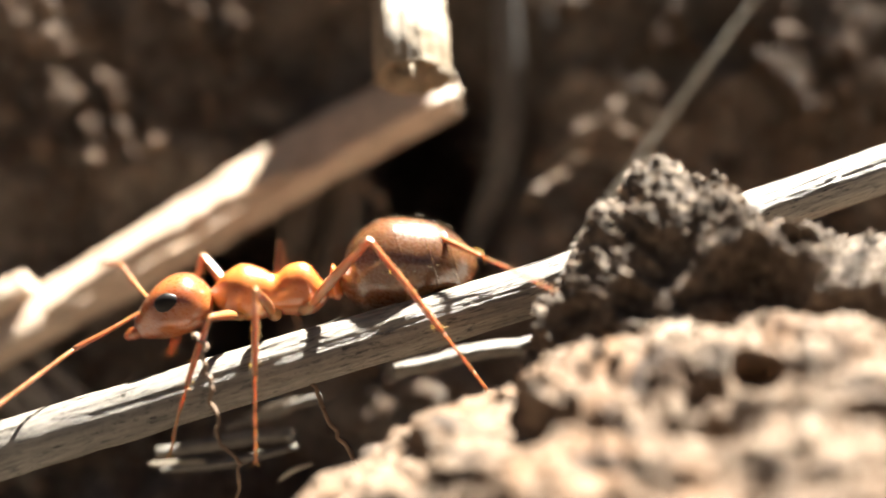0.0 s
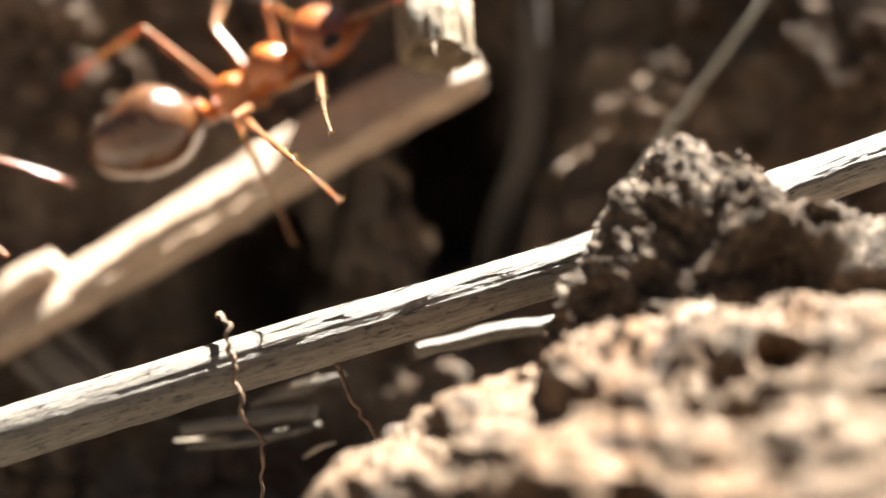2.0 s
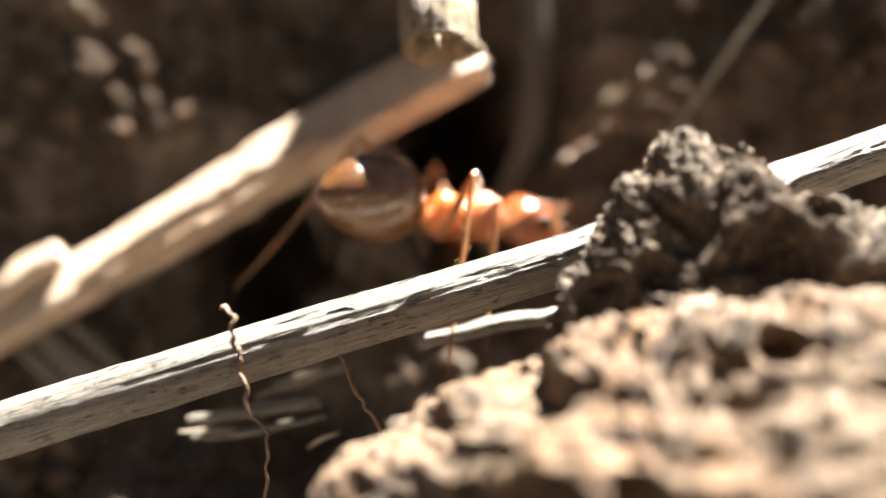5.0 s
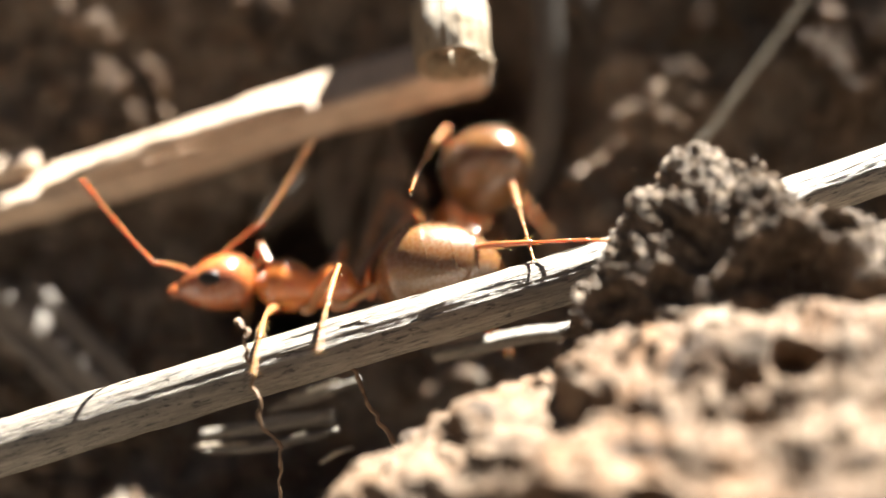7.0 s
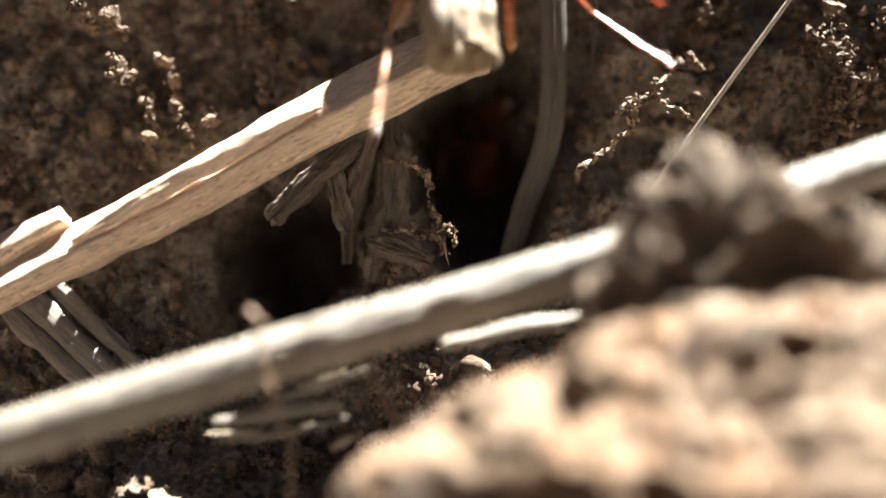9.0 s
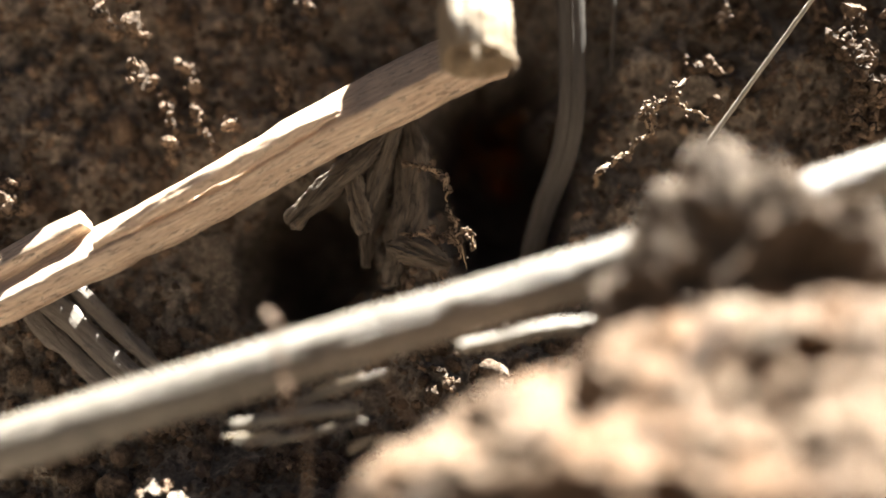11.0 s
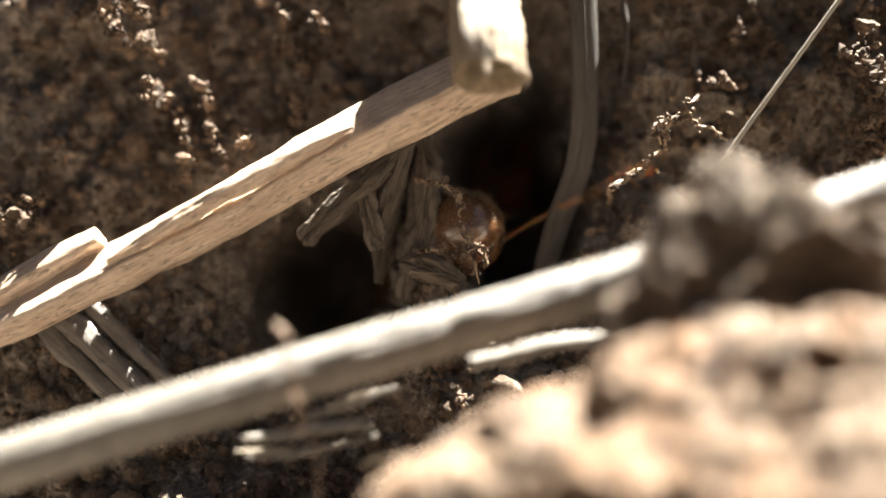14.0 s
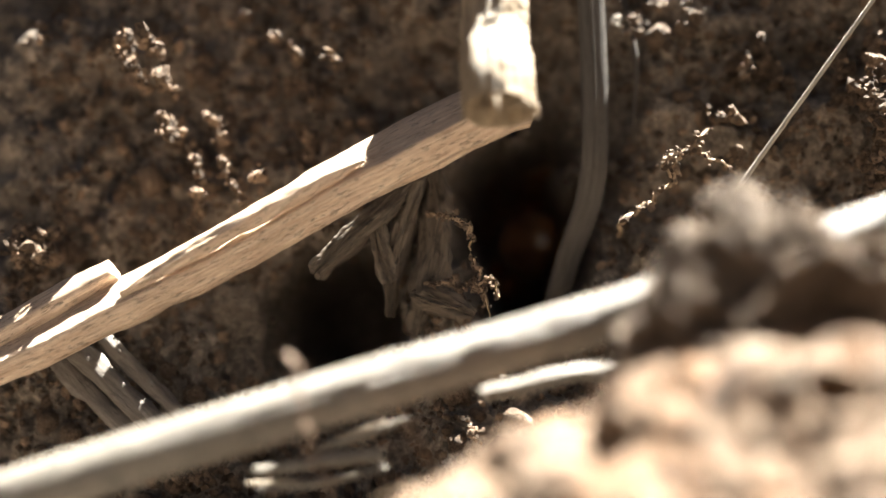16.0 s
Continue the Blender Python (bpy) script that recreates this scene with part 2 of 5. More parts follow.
def loft(rings, segs=20, steps=5, power=2.0):
    """A smooth body along x: rings of (x, centre height, half width, half height)."""
    r = curve_through(rings, (len(rings) - 1) * steps + 1)
    ang = np.arange(segs) / segs * 2 * math.pi
    cx, sx = np.cos(ang), np.sin(ang)
    verts, faces = [], []
    for x, zc, w, h in r:
        w, h = max(w, 0.004), max(h, 0.004)
        for c, s in zip(cx, sx):
            verts.append((x, w * math.copysign(abs(c) ** (2 / power), c), zc + h * math.copysign(abs(s) ** (2 / power), s)))
    n = len(r)
    for i in range(n - 1):
        for k in range(segs):
            q = (k + 1) % segs
            faces.append((i * segs + k, i * segs + q, (i + 1) * segs + q, (i + 1) * segs + k))
    faces.append(tuple(range(segs))[::-1])
    faces.append(tuple((n - 1) * segs + k for k in range(segs)))
    return verts, faces


def clod_mesh(name, centre, lumps, rough, seed, rings=150, segs=240, pits=(), grainy=0.05, freq=0.75, sharp=1.25, ledge=0.0):
    """A crumbly lump: the outer hull of several ellipsoids about one centre, roughened and pitted."""
    th = np.linspace(0.004, math.pi - 0.004, rings)
    ph = np.arange(segs) / segs * 2 * math.pi
    d = np.stack([np.outer(np.sin(th), np.cos(ph)), np.outer(np.sin(th), np.sin(ph)), np.outer(np.cos(th), np.ones(segs))], 2).reshape(-1, 3)
    c = np.asarray(centre, float)
    reach = np.zeros(len(d))
    for lc, lr in lumps:
        o = (c - np.asarray(lc)) / np.asarray(lr)
        e = d / np.asarray(lr)
        a, b, k = (e * e).sum(1), (e * o).sum(1), o @ o - 1
        disc = b * b - a * k
        hit = np.where(disc > 0, (-b + np.sqrt(np.maximum(disc, 0))) / a, 0)
        reach = np.maximum(reach, hit)
    reach = np.maximum(reach, 0.3)
    p = c + d * reach[:, None]
    ridged = 1 - np.abs(fbm(p, freq, 4, seed, 0.6))
    crisp = 1 - np.abs(fbm(p, 2.6, 4, seed + 7, 0.65))
    reach = reach + rough * (0.45 * fbm(p, 0.6, 3, seed + 3) + sharp * (ridged - 0.62)) + grainy * (1.3 * (crisp - 0.6) + 0.5 * fbm(p, 9.0, 3, seed + 5, 0.7))
    reach = reach + ledge * fbm(p * np.array([0.8, 0.8, 1.9]), 0.8, 3, seed + 21, 0.6)
    holes = fbm(p, freq * 1.6, 3, seed + 11)
    reach = reach - rough * 1.6 * np.clip(holes - 0.3, 0, 1)
    p = c + d * np.maximum(reach, 0.25)[:, None]
    for pc, pr, deep in pits:
        near = np.argmin((p[:, 0] - pc[0]) ** 2 + (p[:, 2] - pc[2]) ** 2 + 100 * (d[:, 1] > -0.15))
        pc = p[near]
        dist = np.linalg.norm((p - np.asarray(pc)), axis=1) / pr
        w = np.exp(-dist ** 4)
        lip = np.exp(-((dist - 1.25) / 0.3) ** 2)
        p = p + np.outer(w * deep, (0.12, 0.95, -0.25)) + np.outer(lip * 0.12 * deep, (0, -0.4, 0.9))
    faces = []
    for i in range(rings - 1):
        for k in range(segs):
            q = (k + 1) % segs
            faces.append((i * segs + k, (i + 1) * segs + k, (i + 1) * segs + q, i * segs + q))
    faces.append(tuple(range(segs)))
    faces.append(tuple((rings - 1) * segs + k for k in range(segs))[::-1])
    return mesh_of(name, p, faces)




def grains_mesh(name, places, sizes, seed, squash=0.75):
    """Many small angular grains in one mesh."""
    bm = bmesh.new()
    bmesh.ops.create_icosphere(bm, subdivisions=1, radius=1.0)
    base = np.array([v.co[:] for v in bm.verts])
    tri = np.array([[v.index for v in f.verts] for f in bm.faces])
    bm.free()
    rng = np.random.default_rng(seed)
    n = len(places)
    quat = rng.normal(size=(n, 4))
    quat /= np.linalg.norm(quat, axis=1)[:, None]
    w, x, y, z = quat.T
    rot = np.stack([1 - 2 * (y * y + z * z), 2 * (x * y - z * w), 2 * (x * z + y * w), 2 * (x * y + z * w), 1 - 2 * (x * x + z * z), 2 * (y * z - x * w),
                    2 * (x * z - y * w), 2 * (y * z + x * w), 1 - 2 * (x * x + y * y)], 1).reshape(n, 3, 3)
    shape = base[None] * (1 + 0.28 * rng.normal(size=(n, len(base), 1))).clip(0.5, 1.6)
    shape = shape * np.array([1.0, 0.85, squash]) * np.asarray(sizes)[:, None, None]
    verts = np.einsum("nij,nkj->nki", rot, shape) + np.asarray(places)[:, None]
    faces = (tri[None] + (np.arange(n) * len(base))[:, None, None]).reshape(-1, 3)
    return mesh_of(name, verts.reshape(-1, 3), faces, smooth=False)


# ---- the ground: one sheet that climbs into a bank with two nest openings; its unseen overhang is added for shade ----
def steps(inner_from, inner_to, step, far, grow=1.45):
    mid = list(np.arange(inner_from, inner_to + step / 2, step))
    lo, hi, d = [], [], step
    while (inner_from - (lo[-1] if lo else inner_from)) < far:
        d *= grow
        lo.append((lo[-1] if lo else inner_from) - d)
    d = step
    while ((hi[-1] if hi else inner_to) - inner_to) < far:
        d *= grow
        hi.append((hi[-1] if hi else inner_to) + d)
    return np.array(lo[::-1] + mid + hi)


PROFILE = [(14, 20.0), (19, 20.0), (24, 20.1), (28.0, 20.7), (29.9, 22.4), (30.7, 25.2), (31.3, 28.0), (32.0, 31), (32.6, 34), (33.0, 37), (33.2, 39.2),
           (33.8, 41.2), (36.0, 42.7), (40, 43.4), (46, 44)]
#      x, z, half width, half height, depth of each opening and hollow
HOLLOWS = [(-5.05, 29.5, 2.15, 2.3, 10.0), (0.35, 32.4, 1.95, 2.9, 13.0), (1.6, 35.8, 2.2, 2.6, 2.2), (-2.2, 36.4, 1.8, 2.0, 1.2), (7.2, 36.4, 3.6, 1.3, 0.7)]


def bank_grid():
    xs = steps(-14.5, 16.5, 0.085, 20000)
    prof = curve_through(PROFILE, 2400)
    run = np.concatenate([[0], np.cumsum(np.linalg.norm(np.diff(prof, axis=0), axis=1))])
    vs = steps(8.0, 37.0, 0.085, 20000)
    y = np.interp(vs, run, prof[:, 0])
    z = np.interp(vs, run, prof[:, 1])
    y = np.where(vs < 0, prof[0, 0] + vs, np.where(vs > run[-1], prof[-1, 0] + (vs - run[-1]), y))
    near = (vs > 3) & (vs < run[-1] - 3)
    ty, tz = np.gradient(y, vs), np.gradient(z, vs)
    ln = np.hypot(ty, tz)
    ny, nz = -tz / ln, ty / ln
    n, m = len(xs), len(vs)
    X = np.tile(xs, m)
    Y, Z, NY, NZ = (np.repeat(a, n) for a in (y, z, ny, nz))
    p = np.stack([X, Y, Z], 1)
    fade = np.clip((60 - np.abs(X)) / 40, 0, 1) * np.clip((60 - np.abs(np.repeat(vs, n) - 18)) / 30, 0, 1)
    d = 0.75 * fbm(p, 0.22, 3, 1) + 0.42 * fbm(p, 0.75, 3, 4) + 0.17 * fbm(p, 2.2, 4, 8, 0.6)
    cr = 1 - np.abs(fbm(p * np.array([1, 1, 0.55]), 0.9, 3, 21))
    d = d + 0.5 * np.clip(cr - 0.55, 0, 1)
    # unseen nub and left lip, added to shade the straw's buried end and the bank
    shade_nub = np.exp(-((Z - 40.9) / 1.2) ** 4) / (1 + np.exp((np.abs(X - 0.98 + 0.25 * fbm(p, 0.8, 2, 31)) - 1.54) * 8))
    lip = np.exp(-((Z - 41.0) / 1.2) ** 4) / (1 + np.exp((X + 8.5) * 1.5))
    d = d + 1.1 * lip + 3.7 * shade_nub + 3.4 * np.exp(-((X + 5.5) / 4.6) ** 4 - ((Z - 22.2) / 1.7) ** 2)
    d = d * fade
    Y, Z = Y + NY * d, Z + NZ * d
    wob = 0.28 * fbm(p, 0.6, 3, 41)
    for hx, hz, w, h, deep in HOLLOWS:
        r = np.sqrt(((X - hx) / w) ** 2 + ((p[:, 2] - hz) / h) ** 2) + wob
        Y = Y + deep / (1 + np.exp((r - 0.9) * 11)) * (NY < -0.3)
    return np.stack([X, Y, Z], 1), n, m


GRID, GN, GM = bank_grid()


def build_ground():
    i = np.arange(GM - 1)[:, None] * GN + np.arange(GN - 1)[None]
    faces = np.stack([i, i + 1, i + GN + 1, i + GN], 2).reshape(-1, 4)
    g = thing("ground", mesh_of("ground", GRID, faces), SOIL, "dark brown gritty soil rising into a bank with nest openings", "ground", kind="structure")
    g.data.materials.append(FRONT_SOIL)  # unseen ground before the bank, coloured dark to bounce less light
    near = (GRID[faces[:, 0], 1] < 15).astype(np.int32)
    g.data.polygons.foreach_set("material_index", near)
    return g


def on_bank(x, z):
    """The sheet's point nearest to a sideways place and a height, on the bank's face."""
    sel = (GRID[:, 1] > 24) & (GRID[:, 1] < 35) & (GRID[:, 2] < 42)
    c = GRID[sel]
    return c[np.argmin((c[:, 0] - x) ** 2 + (c[:, 2] - z) ** 2)]


def build_grains():
    rng = np.random.default_rng(5)
    sel = np.nonzero((np.abs(GRID[:, 0]) < 13.5) & (GRID[:, 2] > 22.5) & (GRID[:, 2] < 41.5) & (GRID[:, 1] > 27) & (GRID[:, 1] < 36))[0]
    pick = GRID[rng.choice(sel, 9000)]
    size = np.exp(rng.normal(-2.45, 0.45, len(pick))).clip(0.035, 0.25)
    pick = pick + np.stack([rng.normal(0, 0.03, len(pick)), -size * 0.35, size * 0.2], 1)
    thing("soil_grains", grains_mesh("soil_grains", pick, size, 6), GRAIN, "loose brown sand and soil grains on the bank", "soil grains", kind="stuff")
    # strings of crumbs that stand out from the bank far enough to catch the sun
    strings = [[(-13.4, 32.5), (-13.0, 31.2), (-12.7, 29.9)], [(11.2, 37.4), (11.7, 36.0), (11.2, 34.8), (11.9, 33.6)],
               [(12.6, 37.0), (12.9, 35.4), (12.4, 34.0)], [(7.1, 37.4), (7.0, 36.6)], [(5.9, 35.3), (6.5, 35.2)], [(10.4, 34.6), (10.0, 33.4)], [(12.0, 35.2), (12.3, 34.2), (11.6, 33.2)], [(13.3, 37.2), (13.6, 35.6), (13.2, 34.2)],
               [(9.7, 36.6), (9.4, 35.4), (9.8, 34.4), (9.3, 33.2)], [(10.9, 36.2), (11.5, 35.2), (10.6, 34.2)], [(11.8, 36.9), (11.5, 36.0)], [(7.3, 36.8), (7.5, 36.2)],
               [(-6.2, 24.6), (-5.0, 24.8), (-3.6, 24.6)], [(-8.8, 25.6), (-7.4, 25.8)]]
    spots, sizes = [], []
    for s in strings:
        line = curve_through([(x, 0, z) for x, z in s], 80)
        for x, _, z in line:
            if rng.random() < 0.55:
                continue
            b = on_bank(x + rng.normal(0, 0.1), z + rng.normal(0, 0.06))
            for k in range(rng.integers(2, 7)):
                r = float(np.exp(rng.normal(-2.65, 0.4)))
                spots.append(b + np.array([rng.normal(0, 0.1), -rng.uniform(0.1, 0.95) - 0.9 * (x > 9), rng.normal(0, 0.08)]))
                sizes.append(min(r * (1.3 if x > 9 else 1), 0.26))
    ridges = [[(-12.9, 32.1), (-12.4, 31.9), (-12.0, 32.1)],
           [(-13.0, 31.7), (-12.6, 31.5), (-12.1, 31.2)],
           [(-12.9, 31.2), (-12.3, 31.6)],
           [(9.0, 35.7), (9.6, 35.3)],
           [(8.8, 37.1), (9.1, 36.5)],
           [(-10.2, 37.3), (-10.3, 36.7), (-9.9, 36.1)],
           [(-9.7, 37.3), (-9.4, 36.9)],
           [(-9.5, 36.3), (-9.1, 35.9)],
           [(-9.1, 35.2), (-9.2, 34.8), (-8.8, 34.5), (-8.5, 34.1), (-8.3, 33.6), (-8.2, 33.0), (-8.6, 32.4)],
           [(-8.2, 35.2), (-7.9, 35.0), (-7.9, 34.5)],
           [(-7.7, 34.1), (-7.6, 33.7), (-7.3, 33.3), (-7.0, 32.8)],
           [(-6.4, 37.5), (-5.9, 37.2), (-5.7, 37.0)],
           [(-6.1, 36.3), (-5.7, 36.3), (-5.4, 35.9), (-5.1, 35.4)],
           [(-5.8, 35.1), (-5.4, 34.7), (-5.4, 34.2)],
           [(-6.7, 33.8), (-6.8, 33.4)],
           [(-4.8, 36.9), (-4.6, 36.7)],
           [(6.6, 37.0), (6.6, 36.5), (6.4, 36.3)],
           [(5.6, 35.2), (6.1, 35.0)],
           [(6.2, 34.0), (5.9, 33.9)],
           [(9.9, 37.3), (9.8, 36.7), (9.9, 36.1)],
           [(10.0, 35.5), (9.9, 35.0), (9.5, 34.7)],
           [(10.1, 34.6), (9.9, 34.0)],
           [(9.4, 33.9), (9.6, 33.7)],
           [(9.9, 33.4), (9.2, 32.7)]]
    for s in ridges:
        count = int(7 + 20 * sum(math.hypot(a[0] - b[0], a[1] - b[1]) for a, b in zip(s, s[1:])))
        for x, _, z in curve_through([(x, 0, z) for x, z in s], count):
            b = on_bank(x, z)
            out = rng.uniform(0.5, 1.45) if abs(x - 0.5) < 9.5 else rng.uniform(0.9, 2.0)
            for k in range(rng.integers(1, 4) + 2 * (abs(x - 0.5) > 9.5)):
                spots.append(b + np.array([rng.normal(0, 0.07), -out + rng.normal(0, 0.1), rng.normal(0, 0.07)]))
                sizes.append(min(float(np.exp(rng.normal(-2.3, 0.4))), 0.24))
    for _ in range(85):
        x, z = rng.uniform(9.0, 13.2), rng.uniform(32.8, 37.4)
        spots.append(on_bank(x, z) + np.array([0, -rng.uniform(0.5, 1.4), 0]))
        sizes.append(rng.uniform(0.08, 0.2))
    thing("soil_crumbs", grains_mesh("soil_crumbs", np.array(spots), np.array(sizes), 8), GRAIN, "strings of pale crumbs clinging to the soil bank", "soil crumbs", kind="stuff")


# ---- clods in front ----
def crumbs_on(name, ob, count, size, seed, low, label):
    """Loose crumbs stuck to a clod, in one mesh."""
    rng = np.random.default_rng(seed)
    co = np.array([v.co[:] for v in ob.data.vertices]) / MM
    no = np.array([v.normal[:] for v in ob.data.vertices])
    sel = np.nonzero((co[:, 2] > low) & (no[:, 1] < 0.6))[0]
    k = rng.choice(sel, count)
    r = np.exp(rng.normal(math.log(size), 0.5, count)).clip(size * 0.4, size * 3)
    me = grains_mesh(name, co[k] + no[k] * r[:, None] * 0.35, r, seed + 1)
    tagged(part(name, me, GRAIN, ob, label), kind="stuff")


def build_clods():
    me = clod_mesh("soil_clod", (5.6, 21.8, 27.8), [((4.4, 22.0, 29.6), (1.1, 1.1, 2.3)), ((4.0, 22.0, 29.0), (1.35, 1.2, 2.2)), ((3.5, 22.0, 28.3), (1.45, 1.2, 1.9)), ((3.0, 22.0, 27.8), (1.2, 1.1, 1.6)), ((5.3, 21.9, 29.2), (1.5, 1.3, 2.25)), ((6.3, 21.9, 28.6), (3.2, 1.5, 2.35)),
                   ((8.7, 21.7, 29.1), (2.3, 1.4, 1.7)), ((6.2, 21.9, 24.5), (4.2, 1.6, 4.8))], 0.34, 3, 330, 560,
                   pits=[((4.18, 20.6, 30.25), 0.5, 0.3), ((5.78, 20.6, 29.71), 0.7, 0.7), ((2.70, 20.6, 29.13), 0.5, 0.4), ((4.98, 20.6, 29.18), 0.55, 0.7), ((6.63, 20.6, 30.63), 0.3, 0.6), ((3.72, 20.6, 29.52), 0.35, 0.4)],
                   grainy=0.16, freq=0.7, sharp=0.55, ledge=0.24)
    ob = thing("soil_clod", me, CLOD, "dark porous crumbling soil clod leaning on straw", "soil clod", "clods")
    crumbs_on("loose_grit", ob, 2200, 0.034, 15, 27.0, "tiny loose soil crumbs")
    me = clod_mesh("soil_mound", (5.06, 20.68, 23.84), [((5.5, 20.79, 23.62), (8.14, 3.08, 3.74)), ((2.4, 20.9, 24.55), (4.15, 2.75, 3.42)), ((3.3, 21.01, 26.04), (2.64, 2.75, 2.75)),
                   ((7.26, 20.9, 26.48), (3.08, 2.86, 2.97)), ((6.16, 20.24, 21.2), (8.8, 3.74, 2.75)), ((0.22, 20.9, 24.17), (2.86, 1.98, 2.75)), ((3.96, 19.58, 24.06), (3.96, 2.42, 2.53)), ((5.28, 20.9, 26.37), (2.75, 2.64, 2.86)),
                   ((6.05, 18.26, 23.62), (6.05, 2.86, 2.86)), ((6.38, 19.25, 24.94), (5.06, 2.86, 2.86)), ((1.65, 19.9, 23.62), (2.86, 2.42, 2.53)), ((3.2, 19.7, 25.1), (3.1, 2.4, 2.7))], 0.56, 12, 300, 480,
                   pits=[((5.44, 19.14, 28.3), 0.37, 0.82), ((5.72, 17.6, 25.16), 0.55, 0.55), ((8.03, 17.93, 24.94), 0.88, 1.43), ((2.86, 18.59, 26.26), 0.44, 0.44)],
                   grainy=0.06, freq=0.36, sharp=0.5, ledge=0.22)
    ob = thing("soil_mound", me, MOUND, "pale sunlit lump of soil with a round pit", "soil mound", "clods")
    crumbs_on("loose_grit", ob, 500, 0.055, 17, 25.0, "tiny loose soil crumbs")


# ---- straw and stems ----
def stem_thing(name, material, label, category, points, radii, rings, segs, group="", **more):
    v, f, u = tube(points, radii, rings, segs, **more)
    return thing(name, mesh_of(name, v, f, u), material, label, category, group)


def build_straw():
    straw = stem_thing("dry_straw", STRAW, "bleached grey straw stem with dark flecks, lying across", "straw", [(-13.5, 23.2, 24.9), (-8.6, 23.35, 26.45), (-3, 23.6, 28.15), (3.2, 23.9, 30.0), (9.0, 24.3, 32.0), (14.5, 24.8, 33.9)],
               [0.56, 0.55, 0.53, 0.52, 0.47, 0.44], 520, 96, "straws", ridge=0.014, lump=0.014, seed=2)
    stalk = stem_thing("cut_stalk", STALK, "upright tan stalk with a frayed cut end", "plant stalk", [(-0.05, 26.5, 34.35), (-0.12, 26.75, 35.1), (-0.2, 27.6, 36.7), (-0.1, 28.1, 39.0), (0.4, 28.8, 42.6), (1.6, 30.0, 46.5), (2.6, 32.5, 48.5), (3.2, 36.5, 48.0), (3.6, 40.0, 43.0)],
               [0.84, 0.84, 0.76, 0.77, 0.76, 0.74, 0.7, 0.66, 0.6], 300, 80, "straws", ridge=0.05, lump=0.05, seed=5, hollow=True)
    blade = stem_thing("grass_blade", SHADED_STRAW, "dull grey grass blade against the dark hollow", "grass blade", [(1.1, 33.0, 29.2), (1.65, 32.5, 31.2), (2.3, 32.2, 33.2), (2.42, 32.0, 35.4), (2.3, 31.9, 39.0), (2.2, 31.6, 43.5)],
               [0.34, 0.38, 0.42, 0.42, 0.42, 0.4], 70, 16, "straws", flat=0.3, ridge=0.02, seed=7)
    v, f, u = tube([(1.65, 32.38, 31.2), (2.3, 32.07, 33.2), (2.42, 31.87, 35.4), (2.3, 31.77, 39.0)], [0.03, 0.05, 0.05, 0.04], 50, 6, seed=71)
    part("midrib", mesh_of("midrib", v, f, u), SHADED_STRAW, blade)
    stem_thing("grass_blade", SHADED_STRAW, "thin dull grass blade leaning on the bank", "grass blade", [(3.3, 33.2, 38.9), (3.6, 32.6, 36.8), (3.5, 32.8, 35.0)], [0.12, 0.2, 0.1], 24, 10, "straws", flat=0.4, seed=8)
    rng = np.random.default_rng(91)
    frayed = []
    for k in range(70):
        a, r, ln = rng.uniform(0, 2 * math.pi), rng.uniform(0.45, 0.84), rng.uniform(0.12, 0.42)
        p = np.array([-0.05 + r * math.cos(a), 26.5 + r * math.sin(a), 34.5])
        tip = p + np.array([0.08 * math.cos(a), 0.08 * math.sin(a) - 0.05, -ln]) + rng.normal(0, 0.04, 3)
        frayed.append(tube([p, (p + tip) / 2 + rng.normal(0, 0.02, 3), tip], [0.05, 0.045, 0.012], 6, 5, seed=k))
    tagged(part("frayed_end", mesh_of("frayed_end", *joined(*frayed)), STALK, stalk, "frayed brown fibres at the cut"), kind="stuff")
    # fibres peeling off the lying straw
    along = curve_through([(-13.5, 23.2, 24.9), (-8.6, 23.35, 26.45), (-3, 23.6, 28.15), (3.2, 23.9, 30.0), (9.0, 24.3, 32.0), (14.5, 24.8, 33.9)], 200)
    for k in range(16):
        n, a, ln = rng.integers(40, 175), rng.uniform(0.25, 1.5), rng.integers(4, 11)
        off = np.array([-0.16 * math.sin(a), -math.cos(a), math.sin(a)]) * 0.535
        q = along[n:n + ln] + off
        q[-1] += off * 0.07
        sliver = tube([q[0], q[len(q) // 2], q[-1]], [0.006, 0.014, 0.012, 0.005], 14, 6, seed=k)
        part("sliver", mesh_of("sliver", *sliver), STRAW, straw)
